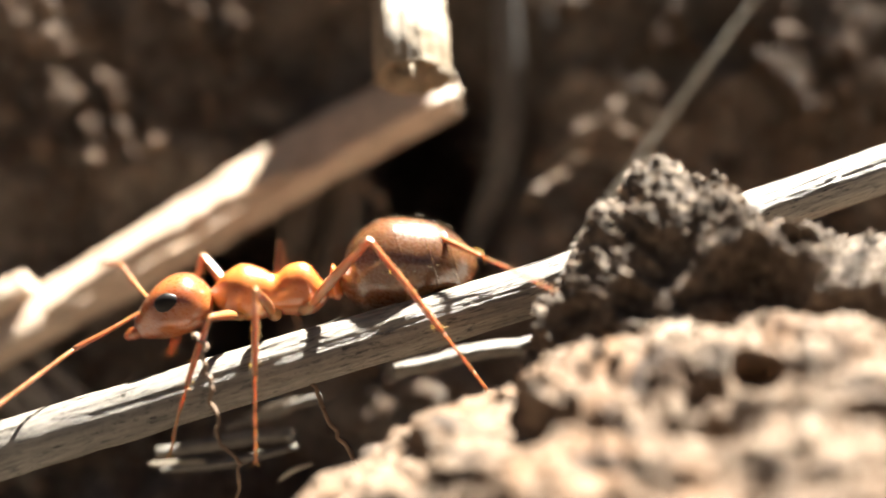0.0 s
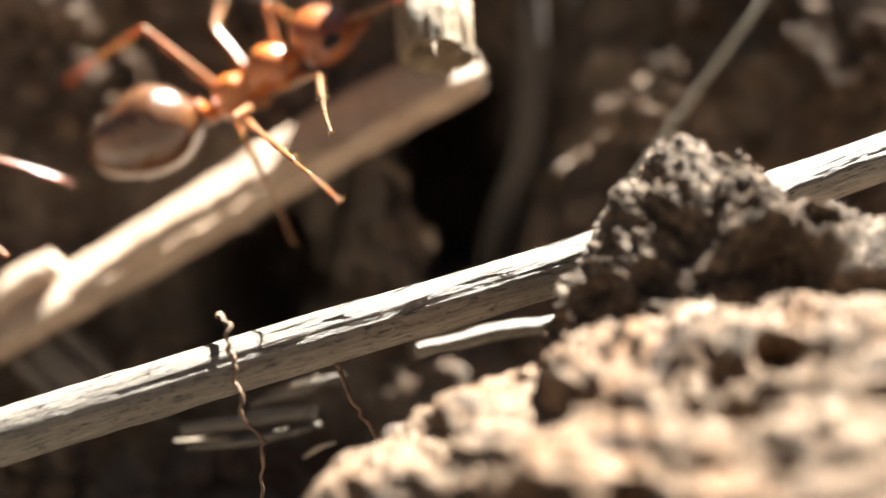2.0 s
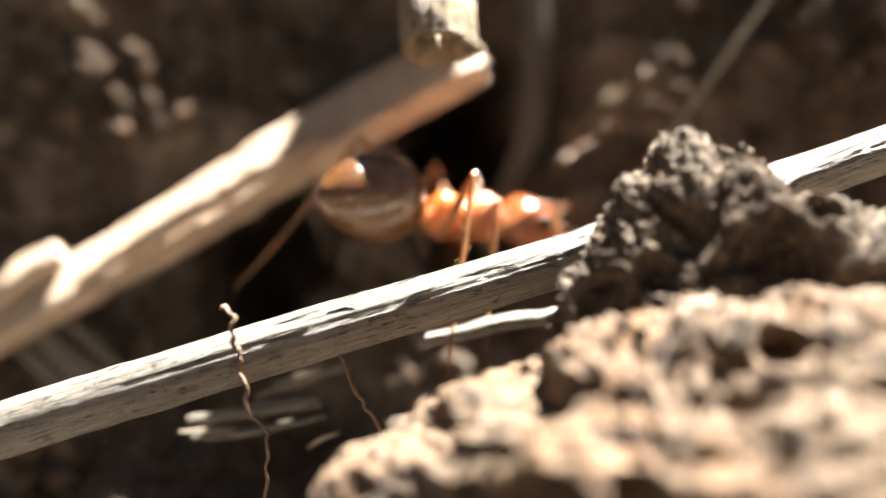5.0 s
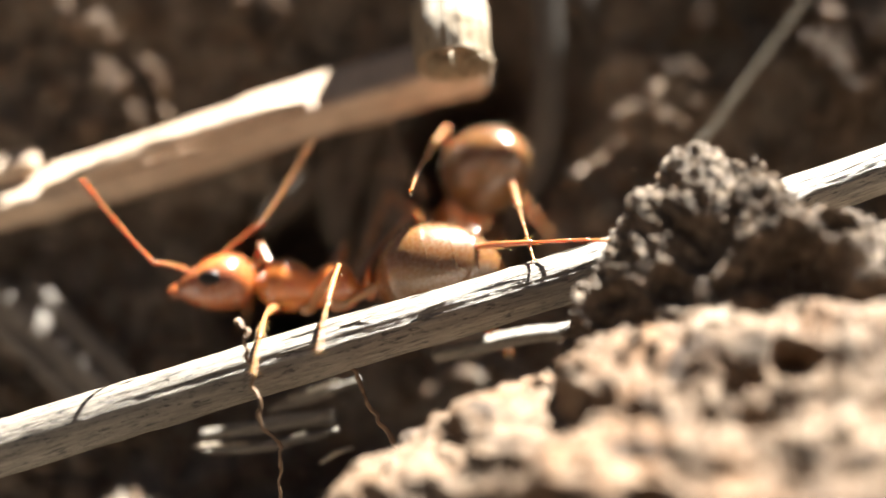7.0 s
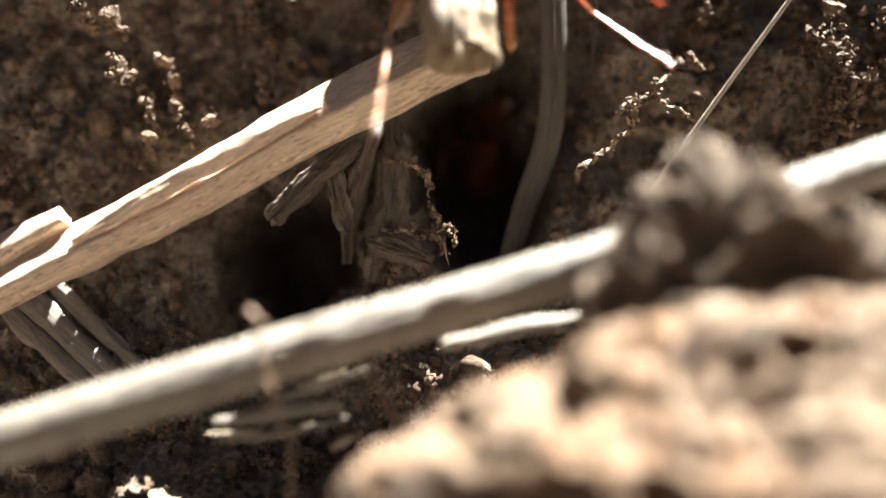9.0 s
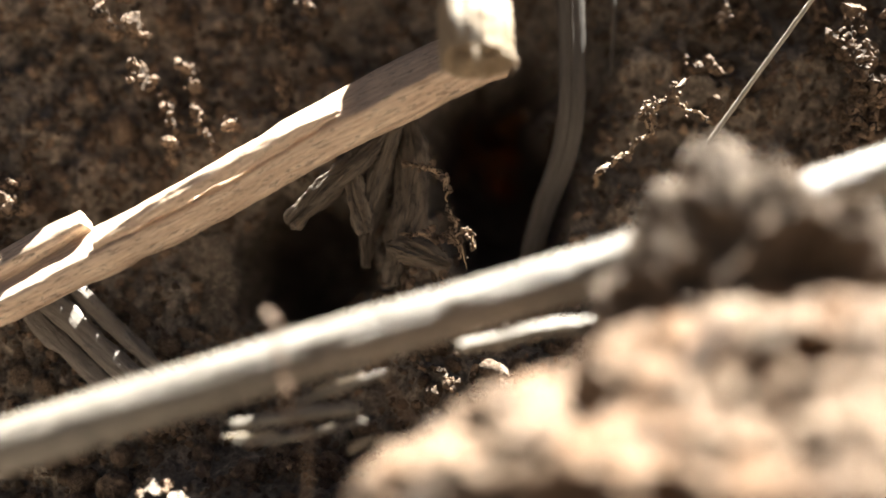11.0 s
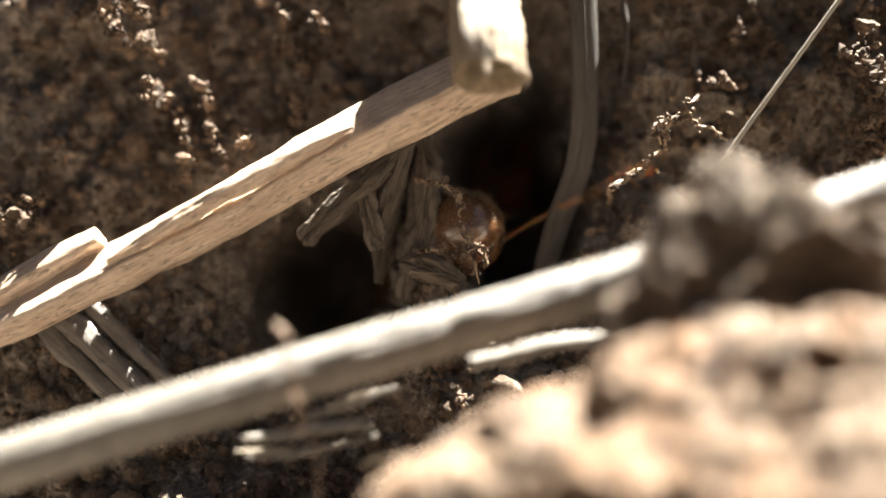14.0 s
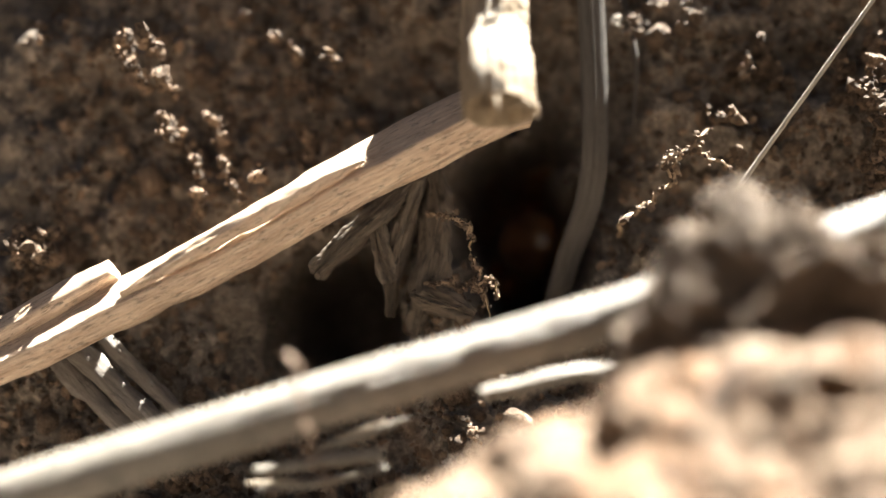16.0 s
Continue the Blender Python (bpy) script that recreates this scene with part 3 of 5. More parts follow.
    pieces = [("weathered straw fragment under the stem", STRAW, [(-0.47, 25.2, 28.0), (0.84, 25.3, 28.31), (2.42, 25.4, 28.58)], [0.22, 0.3, 0.22], 0.6),
              ("thin bleached straw stem in the litter", STRAW, [(-4.09, 26.2, 26.78), (-3.14, 26.3, 27.06), (-2.1, 26.4, 27.39)], [0.06, 0.09, 0.09, 0.06], 0.9),
              ("short bleached straw stem with a blunt end", STRAW, [(-5.55, 26, 26.25), (-3.84, 26, 26.52), (-2.68, 26, 26.64)], [0.07, 0.11, 0.12, 0.11], 1.0),
              ("thin bleached straw stem in the litter", STRAW, [(-5.39, 25.8, 25.91), (-4.18, 25.8, 26.03), (-2.55, 25.9, 26.38)], [0.05, 0.09, 0.08, 0.06], 0.9),
              ("pale broken straw bit in the litter", PALE_STRAW, [(-5.75, 26.3, 25.98), (-5.18, 26.3, 26), (-4.55, 26.3, 26.04)], [0.05, 0.1, 0.08], 0.5),
              ("pale broken straw bit in the litter", PALE_STRAW, [(-4.29, 26.3, 25.91), (-3.79, 26.3, 26.04), (-3.26, 26.3, 26.21)], [0.06, 0.13, 0.1], 0.5),
              ("pale broken straw bit in the litter", PALE_STRAW, [(-3.77, 26.6, 26.99), (-3.2, 26.6, 27.15), (-2.66, 26.6, 27.35)], [0.05, 0.1, 0.06], 0.5),
              ("pale broken straw bit in the litter", PALE_STRAW, [(-2.86, 25.4, 25.77), (-2.56, 25.4, 25.97), (-2.2, 25.4, 26.09)], [0.05, 0.11, 0.07], 0.5),
              ("dull flat straw strip sloping down the bank", GREY_STRAW, [(-12.1, 30.7, 29.5), (-10.32, 30.2, 28.1), (-8.35, 29.75, 26.4)], [0.11, 0.12, 0.1], 2.4),
              ("dull flat straw strip sloping down the bank", GREY_STRAW, [(-11.0, 30.8, 29.5), (-9.47, 30.3, 28.2), (-7.7, 29.85, 26.7)], [0.08, 0.09, 0.07], 2.4),
              ("dull flat straw strip sloping down the bank", GREY_STRAW, [(-12.0, 30.75, 28.7), (-10.6, 30.3, 27.5), (-9.0, 29.9, 26.2)], [0.09, 0.1, 0.08], 2.4)]
    for k, (label, mat, pts, rad, flat) in enumerate(pieces):
        stem_thing("straw_fragment", mat, label, "straw", pts, rad, 40, 16, "straw fragments", flat=flat, ridge=min(rad[1] * 0.25, 0.05), lump=min(rad[1] * 0.28, 0.06), seed=20 + k)
    # rootlets
    roots = [("thin crooked brown rootlet hanging before the straw", [(-4.2, 22.7, 28.9), (-4.02, 22.6, 28.82), (-3.95, 22.6, 28.6), (-3.97, 22.6, 28.25), (-3.82, 22.6, 28.0), (-3.84, 22.65, 27.7), (-3.70, 22.65, 27.4), (-3.72, 22.7, 27.0), (-3.6, 22.8, 26.8), (-3.42, 22.9, 26.62), (-3.36, 23.1, 26.3), (-3.5, 23.6, 25.6), (-3.6, 24.6, 24.0), (-3.6, 26.0, 22.5)], 0.036),
             ("thin brown rootlet hanging under the straw", [(-2.1, 23.6, 28.0), (-1.9, 23.5, 27.6), (-1.55, 23.5, 27.0), (-1.2, 23.6, 26.4), (-1.0, 24.0, 25.4), (-0.9, 25.5, 23.0)], 0.04),
             ("pale kinked rootlet on the bank", [(3.1, 32.6, 32.0)] + [(3.01, 30.86, 32.21), (3.31, 30.82, 32.36), (3.6, 30.78, 32.61), (3.79, 30.78, 32.65), (3.99, 30.74, 32.99), (4.29, 30.7, 33.15), (4.43, 30.7, 33.43), (4.39, 30.7, 33.72), (4.62, 30.7, 33.91), (4.88, 30.66, 34.16), (5.07, 30.66, 33.92), (5.32, 30.74, 33.75), (5.74, 30.86, 33.63)] + [(6.3, 32.6, 33.6)], 0.05),
             ("pale kinked rootlet on the bank", [(4.31, 30.68, 33.32), (4.09, 30.64, 33.66), (4.23, 30.64, 33.9), (4.58, 30.6, 33.96), (4.78, 30.56, 34.11), (5.02, 30.56, 34.4)] + [(5.6, 32.4, 34.9)], 0.035),
             ("pale rootlet fringe at the hollow's edge", [(-2.2, 31.6, 32.6)] + [(-1.53, 29.92, 32.29), (-1.2, 29.84, 32.21), (-0.92, 29.8, 31.93), (-0.86, 29.92, 31.43)], 0.04),
             ("pale rootlet fringe at the hollow's edge", [(-2.3, 31.4, 30.6)] + [(-1.63, 29.82, 30.57), (-1.35, 29.78, 30.58), (-1.16, 29.74, 30.43), (-0.92, 29.7, 30.53), (-0.73, 29.7, 30.48), (-0.48, 29.74, 30.19), (-0.38, 29.82, 29.71)], 0.042),
             ("pale rootlet fringe at the hollow's edge", [(-0.87, 29.76, 31.35), (-0.67, 29.72, 30.87), (-0.72, 29.7, 30.48), (-0.34, 29.72, 30.68)] + [(-0.2, 31.2, 30.2)], 0.036)]
    for k, (label, pts, r) in enumerate(roots):
        kinks = rng.normal(0, 0.03, (len(pts) * 4, 3))
        pts = (curve_through(pts, len(pts) * 4) + kinks).tolist()
        ob = stem_thing("rootlet", DARK_ROOT if "brown" in label else ROOT, label, "root", pts, [r, r * 1.2, r * 0.9, r * 1.1, r * 0.6], 110, 8, "rootlets", lump=r * 0.8, seed=40 + k)
        if "pale" in label:
            spots = np.repeat(curve_through(pts, 26)[2:-2], 3, 0)
            spots = spots + rng.normal(0, 0.06, spots.shape)
            me = grains_mesh("stuck_soil", spots, np.exp(rng.normal(-2.95, 0.4, len(spots))), 140 + k)
            tagged(part("stuck_soil", me, GRAIN, ob, "pale soil stuck to the rootlet"), kind="stuff")


def build_flakes():
    #         label, centre, lumps (centre, radii)
    flakes = [("flat soil crust at the nest opening's edge", [((-7.2, 31.9, 29.2), (0.55, 0.35, 1.2)), ((-7.4, 31.9, 30.0), (0.7, 0.35, 0.6)), ((-7.1, 31.7, 28.2), (0.6, 0.4, 0.7))])]
    for k, (label, lumps) in enumerate(flakes):
        me = clod_mesh("bark_flake", lumps[0][0], lumps, 0.2, 60 + k, 70, 110, grainy=0.1, freq=1.3, sharp=1.3)
        thing("bark_flake", me, FLAKE, label, "bark flake", "bark flakes")
    strips = [("weathered bark strip with a blunt broken end", [(-1.75, 31.6, 34.48), (-2.41, 31.2, 33.44), (-3.2, 30.9, 32.58), (-4.15, 30.75, 31.68), (-4.95, 30.65, 30.9)], [0.4, 0.5, 0.52, 0.46, 0.36], 0.6),
              ("ragged fibrous bark hanging between the hollows", [(-1.93, 31.9, 34.84), (-2.36, 31.5, 33.25), (-2.87, 31.3, 31.56), (-3.11, 31.5, 29.76)], [0.6, 0.66, 0.5, 0.12], 0.5),
              ("ragged fibrous bark hanging between the hollows", [(-2.07, 31.7, 34.35), (-1.9, 31.5, 32.63), (-2.04, 31.4, 31.11), (-2.51, 31.6, 29.3)], [0.3, 0.42, 0.45, 0.15], 0.6),
              ("short bark chunk below the rootlets", [(-2.49, 31, 30.34), (-1.85, 30.8, 30.19), (-0.85, 30.9, 29.75)], [0.16, 0.42, 0.36, 0.1], 0.7),
              ("thin bark splinter on the bank", [(-3.5, 30.9, 32.73), (-3.41, 30.8, 31.83), (-3.05, 30.9, 30.64)], [0.14, 0.2, 0.16], 0.7)]
    for k, (label, pts, rad, flat) in enumerate(strips):
        stem_thing("bark_strip", BARK, label, "bark", pts, rad, 120, 64, "bark flakes", flat=flat, ridge=0.1, lump=0.2, seed=160 + k)


def build_pebbles():
    rng = np.random.default_rng(77)
    spots = [(-7.4, 23.9, 0.36), (-6.3, 23.7, 0.3), (-9.4, 24.1, 0.4), (-8.4, 23.6, 0.32), (-5.5, 23.5, 0.34), (-4.3, 23.6, 0.3), (-10.4, 24.8, 0.34), (-3.1, 24.2, 0.28),
             (-7.5, 27.3, 0.4), (-8.5, 27.2, 0.3), (-7.0, 26.7, 0.28), (-6.3, 22.9, 0.28), (-7.6, 23.0, 0.3), (-9.8, 23.2, 0.34), (-6.9, 28.0, 0.24), (-6.35, 25.5, 0.27), (-4.75, 25.95, 0.13), (-4.3, 25.95, 0.13), (-7.15, 24.95, 0.12), (-5.9, 24.65, 0.17), (-4.0, 24.7, 0.15), (-5.2, 24.9, 0.15), (-9.2, 24.9, 0.14), (-8.6, 25.4, 0.15), (-3.2, 25.5, 0.18), (-4.0, 35.3, 0.36), (-9.9, 33.5, 0.4)]
    for k, (x, z, r) in enumerate(spots):
        b = on_bank(x, z)
        c = b + np.array([0, -0.9 * r - 0.1, 0.1 * r])
        me = clod_mesh("pebble", c, [(c, rng.uniform(0.8, 1.2, 3) * r)], r * 0.22, 80 + k, 26, 36, grainy=r * 0.1)
        thing("pebble", me, GRAIN, "small rounded brown pebble in the soil", "pebble", "pebbles")
    # larger grains of the bank, each its own piece
    base = [clod_mesh("grain", (0, 0, 0), [((0, 0, 0), rng.uniform(0.75, 1.25, 3))], 0.3, 120 + k, 6, 8, grainy=0.1) for k in range(5)]
    ground = bpy.data.objects["ground"]
    sel = np.nonzero((np.abs(GRID[:, 0]) < 12.5) & (GRID[:, 2] > 23) & (GRID[:, 2] < 39.5) & (GRID[:, 1] > 27) & (GRID[:, 1] < 34))[0]
    for k in rng.choice(sel, 280):
        r = float(np.exp(rng.normal(-1.55, 0.25)))
        p = GRID[k] + np.array([0, -0.3 * r, 0.1 * r])
        m = pose(*(p * MM), *rng.uniform(-180, 180, 3)) @ Matrix.Scale(r, 4)
        part("grain", base[rng.integers(5)], GRAIN, ground, where=m)


# ---- the split straw that shifts; its origin is its buried end ----
def build_split_straw():
    root = tagged(new("split_straw"), "pale split straw with a broken side piece, resting on the bank", "straw", "straws")
    v, f, u = tube([(0.6, 0.3, 0.1), (-0.6, 0, -0.0), (-4, -0.05, 0.06), (-8, 0.02, -0.02), (-12, -0.15, -0.12), (-17, -0.3, 0)], [0.77, 0.84, 0.82, 0.74, 0.66, 0.58], 260, 72, ridge=0.04, lump=0.05, seed=51, cut=0.38)
    part("stem", mesh_of("stem", v, f, u), WARM_STRAW, root)
    v, f, u = tube([(-10.6, -0.62, 0.55), (-11.8, -0.6, 0.5), (-13.5, -0.58, 0.4), (-16.5, -0.45, 0.3)], [0.3, 0.42, 0.44, 0.42], 60, 36, ridge=0.04, lump=0.04, seed=52, cut=0.7)
    part("side_piece", mesh_of("side_piece", v, f, u), WARM_STRAW, root, "broken pale side piece of the straw")
    v, f, u = tube([(-3.6, -0.5, -0.42), (-5.0, -0.62, -0.55), (-7.5, -0.58, -0.55), (-10.5, -0.45, -0.5)], [0.06, 0.2, 0.24, 0.2, 0.08], 80, 24, ridge=0.03, lump=0.05, seed=53)
    part("splinter", mesh_of("splinter", v, f, u), WARM_STRAW, root, "long splinter peeling off the straw")
    return root


def build_needle():
    v, f, u = tube([(3.6, 29.6, 30.2), (5.17, 30.0, 32.4), (6.55, 30.1, 34.3), (7.92, 30.0, 36.2), (11.4, 30.4, 41.0)], [0.065, 0.062, 0.06, 0.058, 0.045], 60, 12, ridge=0.006, seed=9)
    return thing("pine_needle", mesh_of("pine_needle", v, f, u), NEEDLE, "thin pale needle standing behind the clod", "needle", "straws")


# ---- ants: x ahead, y to the left, z up, the origin in the thorax ----
#      hip, then the lengths of femur, shin and foot
LEGS = {"fore": ((0.58, 0.32, -0.34), (1.6, 1.35, 1.35)), "middle": ((-0.1, 0.32, -0.40), (1.9, 1.6, 1.6)), "hind": ((-0.78, 0.30, -0.36), (2.6, 2.2, 2.2))}
SCAPE, LASH = 1.65, 2.4


def leg_meshes():
    """Femur with its coxa, and shin with the jointed foot, each lying along y: made once for each pair."""
    out = {}
    for key, (hip, (fem, tib, tar)) in LEGS.items():
        coxa = tube([(0, -0.16, 0.1), (0, 0.0, 0.02), (0, 0.2, 0)], [0.14, 0.15, 0.11, 0.065], 10, 12, seed=1)
        thigh = tube([(0, 0.12, 0), (0, fem * 0.45, 0.03), (0, fem, 0)], [0.055, 0.095, 0.108, 0.098, 0.078, 0.06], 24, 12, seed=2)
        shin = tube([(0, -0.02, 0), (0, tib * 0.5, 0.02), (0, tib, 0)], [0.048, 0.056, 0.066, 0.062, 0.05], 18, 10, seed=3)
        pieces, at, n = [coxa, thigh], tib, 5
        lower = [shin]
        for k, share in enumerate((0.42, 0.2, 0.14, 0.11, 0.13)):
            p, q = (0, at, -0.03 * k), (0, at + tar * share, -0.03 * (k + 1))
            lower.append(tube([p, q], [0.026, 0.03, 0.038] if k < 4 else [0.022, 0.03, 0.02], 6, 7, seed=4 + k))
            at += tar * share
        for s in (1, -1):
            lower.append(tube([(0, at, -0.14), (s * 0.05, at + 0.07, -0.13), (s * 0.07, at + 0.1, -0.19)], [0.02, 0.015, 0.006], 5, 5))
            lower.append(tube([(0, tib - 0.03, 0), (s * 0.05, tib + 0.13, -0.08)], [0.018, 0.006], 4, 5))
        rng = np.random.default_rng(len(key))
        for _ in range(26):
            y, g = rng.uniform(0.15, 0.98) * tib, rng.uniform(0, 2 * math.pi)
            p = np.array([0.08 * math.cos(g), y, 0.08 * math.sin(g)])
            lower.append(tube([p, p + np.array([0.06 * math.cos(g), 0.07, 0.06 * math.sin(g)])], [0.007, 0.003], 3, 4))
        out[key] = (mesh_of("leg_" + key, *joined(*pieces)), mesh_of("tibia_" + key, *joined(*lower)))
    return out


def bristles(rings, rng, count, length):
    pieces = []
    for _ in range(count):
        k, f = rng.integers(2, len(rings) - 2), rng.random()
        x, zc, w, h = (np.array(rings[k]) * (1 - f) + np.array(rings[k + 1]) * f) * np.array([1, 1, 0.99, 0.99])
        a = rng.uniform(-0.5, math.pi + 0.5)
        c, s = math.cos(a), math.sin(a)
        p = np.array([x, w * c, zc + h * s])
        n = np.array([-0.55, c * 0.85, s * 0.85])
        pieces.append(tube([p - n * 0.03, p + n * length * 0.5 + np.array([-0.02, 0, 0]), p + n * length], [0.008, 0.006, 0.003], 4, 4))
    return joined(*pieces)


GASTER_RINGS = [(0.02, 0.02, 0.1, 0.12), (-0.16, 0.08, 0.36, 0.42), (-0.45, 0.12, 0.68, 0.70), (-0.85, 0.14, 0.88, 0.88), (-1.15, 0.14, 0.92, 0.92), (-1.5, 0.10, 0.89, 0.88), (-1.9, 0.05, 0.78, 0.78),
                (-2.25, -0.02, 0.6, 0.62), (-2.52, -0.1, 0.38, 0.4), (-2.68, -0.16, 0.12, 0.13)]
GASTER_RINGS = [tuple(s * q for s, q in zip((1.03, 1.1, 1.1, 1.1), r)) for r in GASTER_RINGS]


def build_ant(label, gaster_material, meshes, full=1.0):
    """Returns the ant and its parts that move; full: how far the gaster is swollen."""
    swollen = [tuple(full * a for a in ring) for ring in GASTER_RINGS]
    ant = tagged(new("ant"), label, "ant", "ants")
    v, f = loft([(-1.22, -0.12, 0.1, 0.1), (-1.1, -0.1, 0.24, 0.26), (-0.85, 0.0, 0.38, 0.52), (-0.5, 0.02, 0.40, 0.52), (-0.2, -0.04, 0.37, 0.42), (0.05, 0.02, 0.44, 0.50), (0.38, 0.08, 0.55, 0.58),
                 (0.68, 0.08, 0.50, 0.50), (0.92, 0.06, 0.32, 0.34), (1.08, 0.08, 0.16, 0.17), (1.2, 0.08, 0.12, 0.12)], 24, 5)
    part("thorax", mesh_of("thorax", v, f), ANT_BODY, ant)
    v, f = loft([(-1.12, -0.14, 0.09, 0.09), (-1.24, -0.08, 0.14, 0.16), (-1.34, 0.06, 0.24, 0.36), (-1.42, 0.04, 0.2, 0.34), (-1.5, -0.08, 0.11, 0.14), (-1.6, -0.1, 0.09, 0.09)], 18, 4)
    part("petiole", mesh_of("petiole", v, f), ANT_BODY, ant)
    gaster = part("gaster", mesh_of("gaster", *loft(swollen, 36, 6)), gaster_material, ant, "glossy swollen gaster with fine bristles", pose(-1.5 * MM, 0, -0.1 * MM))
    rng = np.random.default_rng(3)
    part("bristles", mesh_of("bristles", *bristles(swollen, rng, 110, 0.11)), BRISTLE, gaster, "short pale bristles")
    shape = np.array(swollen)[::-1]
    for x in (-0.72 * full, -1.32 * full, -1.86 * full, -2.3 * full):
        edge = [(x + d, *(np.interp(x + d, shape[:, 0], shape[:, k]) * f for k, f in ((1, 1), (2, g), (3, g)))) for d, g in ((0.12, 0.985), (0.0, 1.012), (-0.03, 1.012), (-0.06, 0.98))]
        part("tergite_edge", mesh_of("tergite_edge", *loft(edge, 36, 3)), gaster_material, gaster)
    head = part("head", mesh_of("head", *loft([(-0.05, 0.0, 0.15, 0.15), (0.06, 0.03, 0.44, 0.36), (0.28, 0.06, 0.66, 0.55), (0.62, 0.06, 0.74, 0.60), (0.95, 0.02, 0.68, 0.54), (1.25, -0.04, 0.52, 0.40), (1.5, -0.1, 0.36, 0.24),
                                                (1.6, -0.13, 0.22, 0.12)], 26, 5, 2.3)), ANT_HEAD, ant, "reddish head with black eyes", pose(1.15 * MM, 0, 0.08 * MM))
    for s in (1, -1):
        v, f = loft([(-0.25, 0, 0.01, 0.01), (-0.19, 0, 0.08, 0.13), (0, 0, 0.11, 0.2), (0.19, 0, 0.08, 0.13), (0.25, 0, 0.01, 0.01)], 14, 4)
        part("eye", mesh_of("eye", v, f), EYE, head, "black compound eye", pose(0.72 * MM, s * 0.655 * MM, 0.24 * MM, 0, -8, 4 * s))
        jaw = tube([(1.38, s * 0.22, -0.12), (1.58, s * 0.24, -0.16), (1.78, s * 0.1, -0.18), (1.82, s * 0.02, -0.18)], [0.13, 0.12, 0.08, 0.03], 14, 10)
        part("mandible", mesh_of("mandible", *jaw), ANT_HEAD, head, "dark toothed mandible")
    limbs = {}
    for s, side in ((1, "left"), (-1, "right")):
        scape = tube([(0, 0, 0), (SCAPE * 0.5, 0, 0.05), (SCAPE, 0, 0)], [0.036, 0.038, 0.045, 0.054], 14, 9)
        bend = np.array([math.cos(0.45), 0, math.sin(0.45)])
        lash = [np.array([SCAPE, 0, 0]) + bend * LASH * f + np.array([0, 0, 0.22 * f * f]) for f in (0, 0.35, 0.7, 1.0)]
        lash = tube(lash, [0.036, 0.043, 0.048, 0.053, 0.056, 0.036], 40, 9, lump=0.012, seed=6)
        limbs["antenna", side] = part("antenna", mesh_of("antenna", *joined(scape, lash)), ANT_LEG, head, "elbowed reddish antenna", pose(1.15 * MM, s * 0.2 * MM, 0.24 * MM))
        for key, (hip, _) in LEGS.items():
            leg = part("leg", meshes[key][0], ANT_LEG, ant, "slender amber leg", pose(hip[0] * MM, s * hip[1] * MM, hip[2] * MM))
            limbs[key, side] = leg, part("tibia", meshes[key][1], ANT_LEG, leg, "", pose(0, LEGS[key][1][0] * MM, 0))
    return ant, head, gaster, limbs


build_ground()
build_clods()
build_straw()
build_flakes()
build_pebbles()
build_grains()


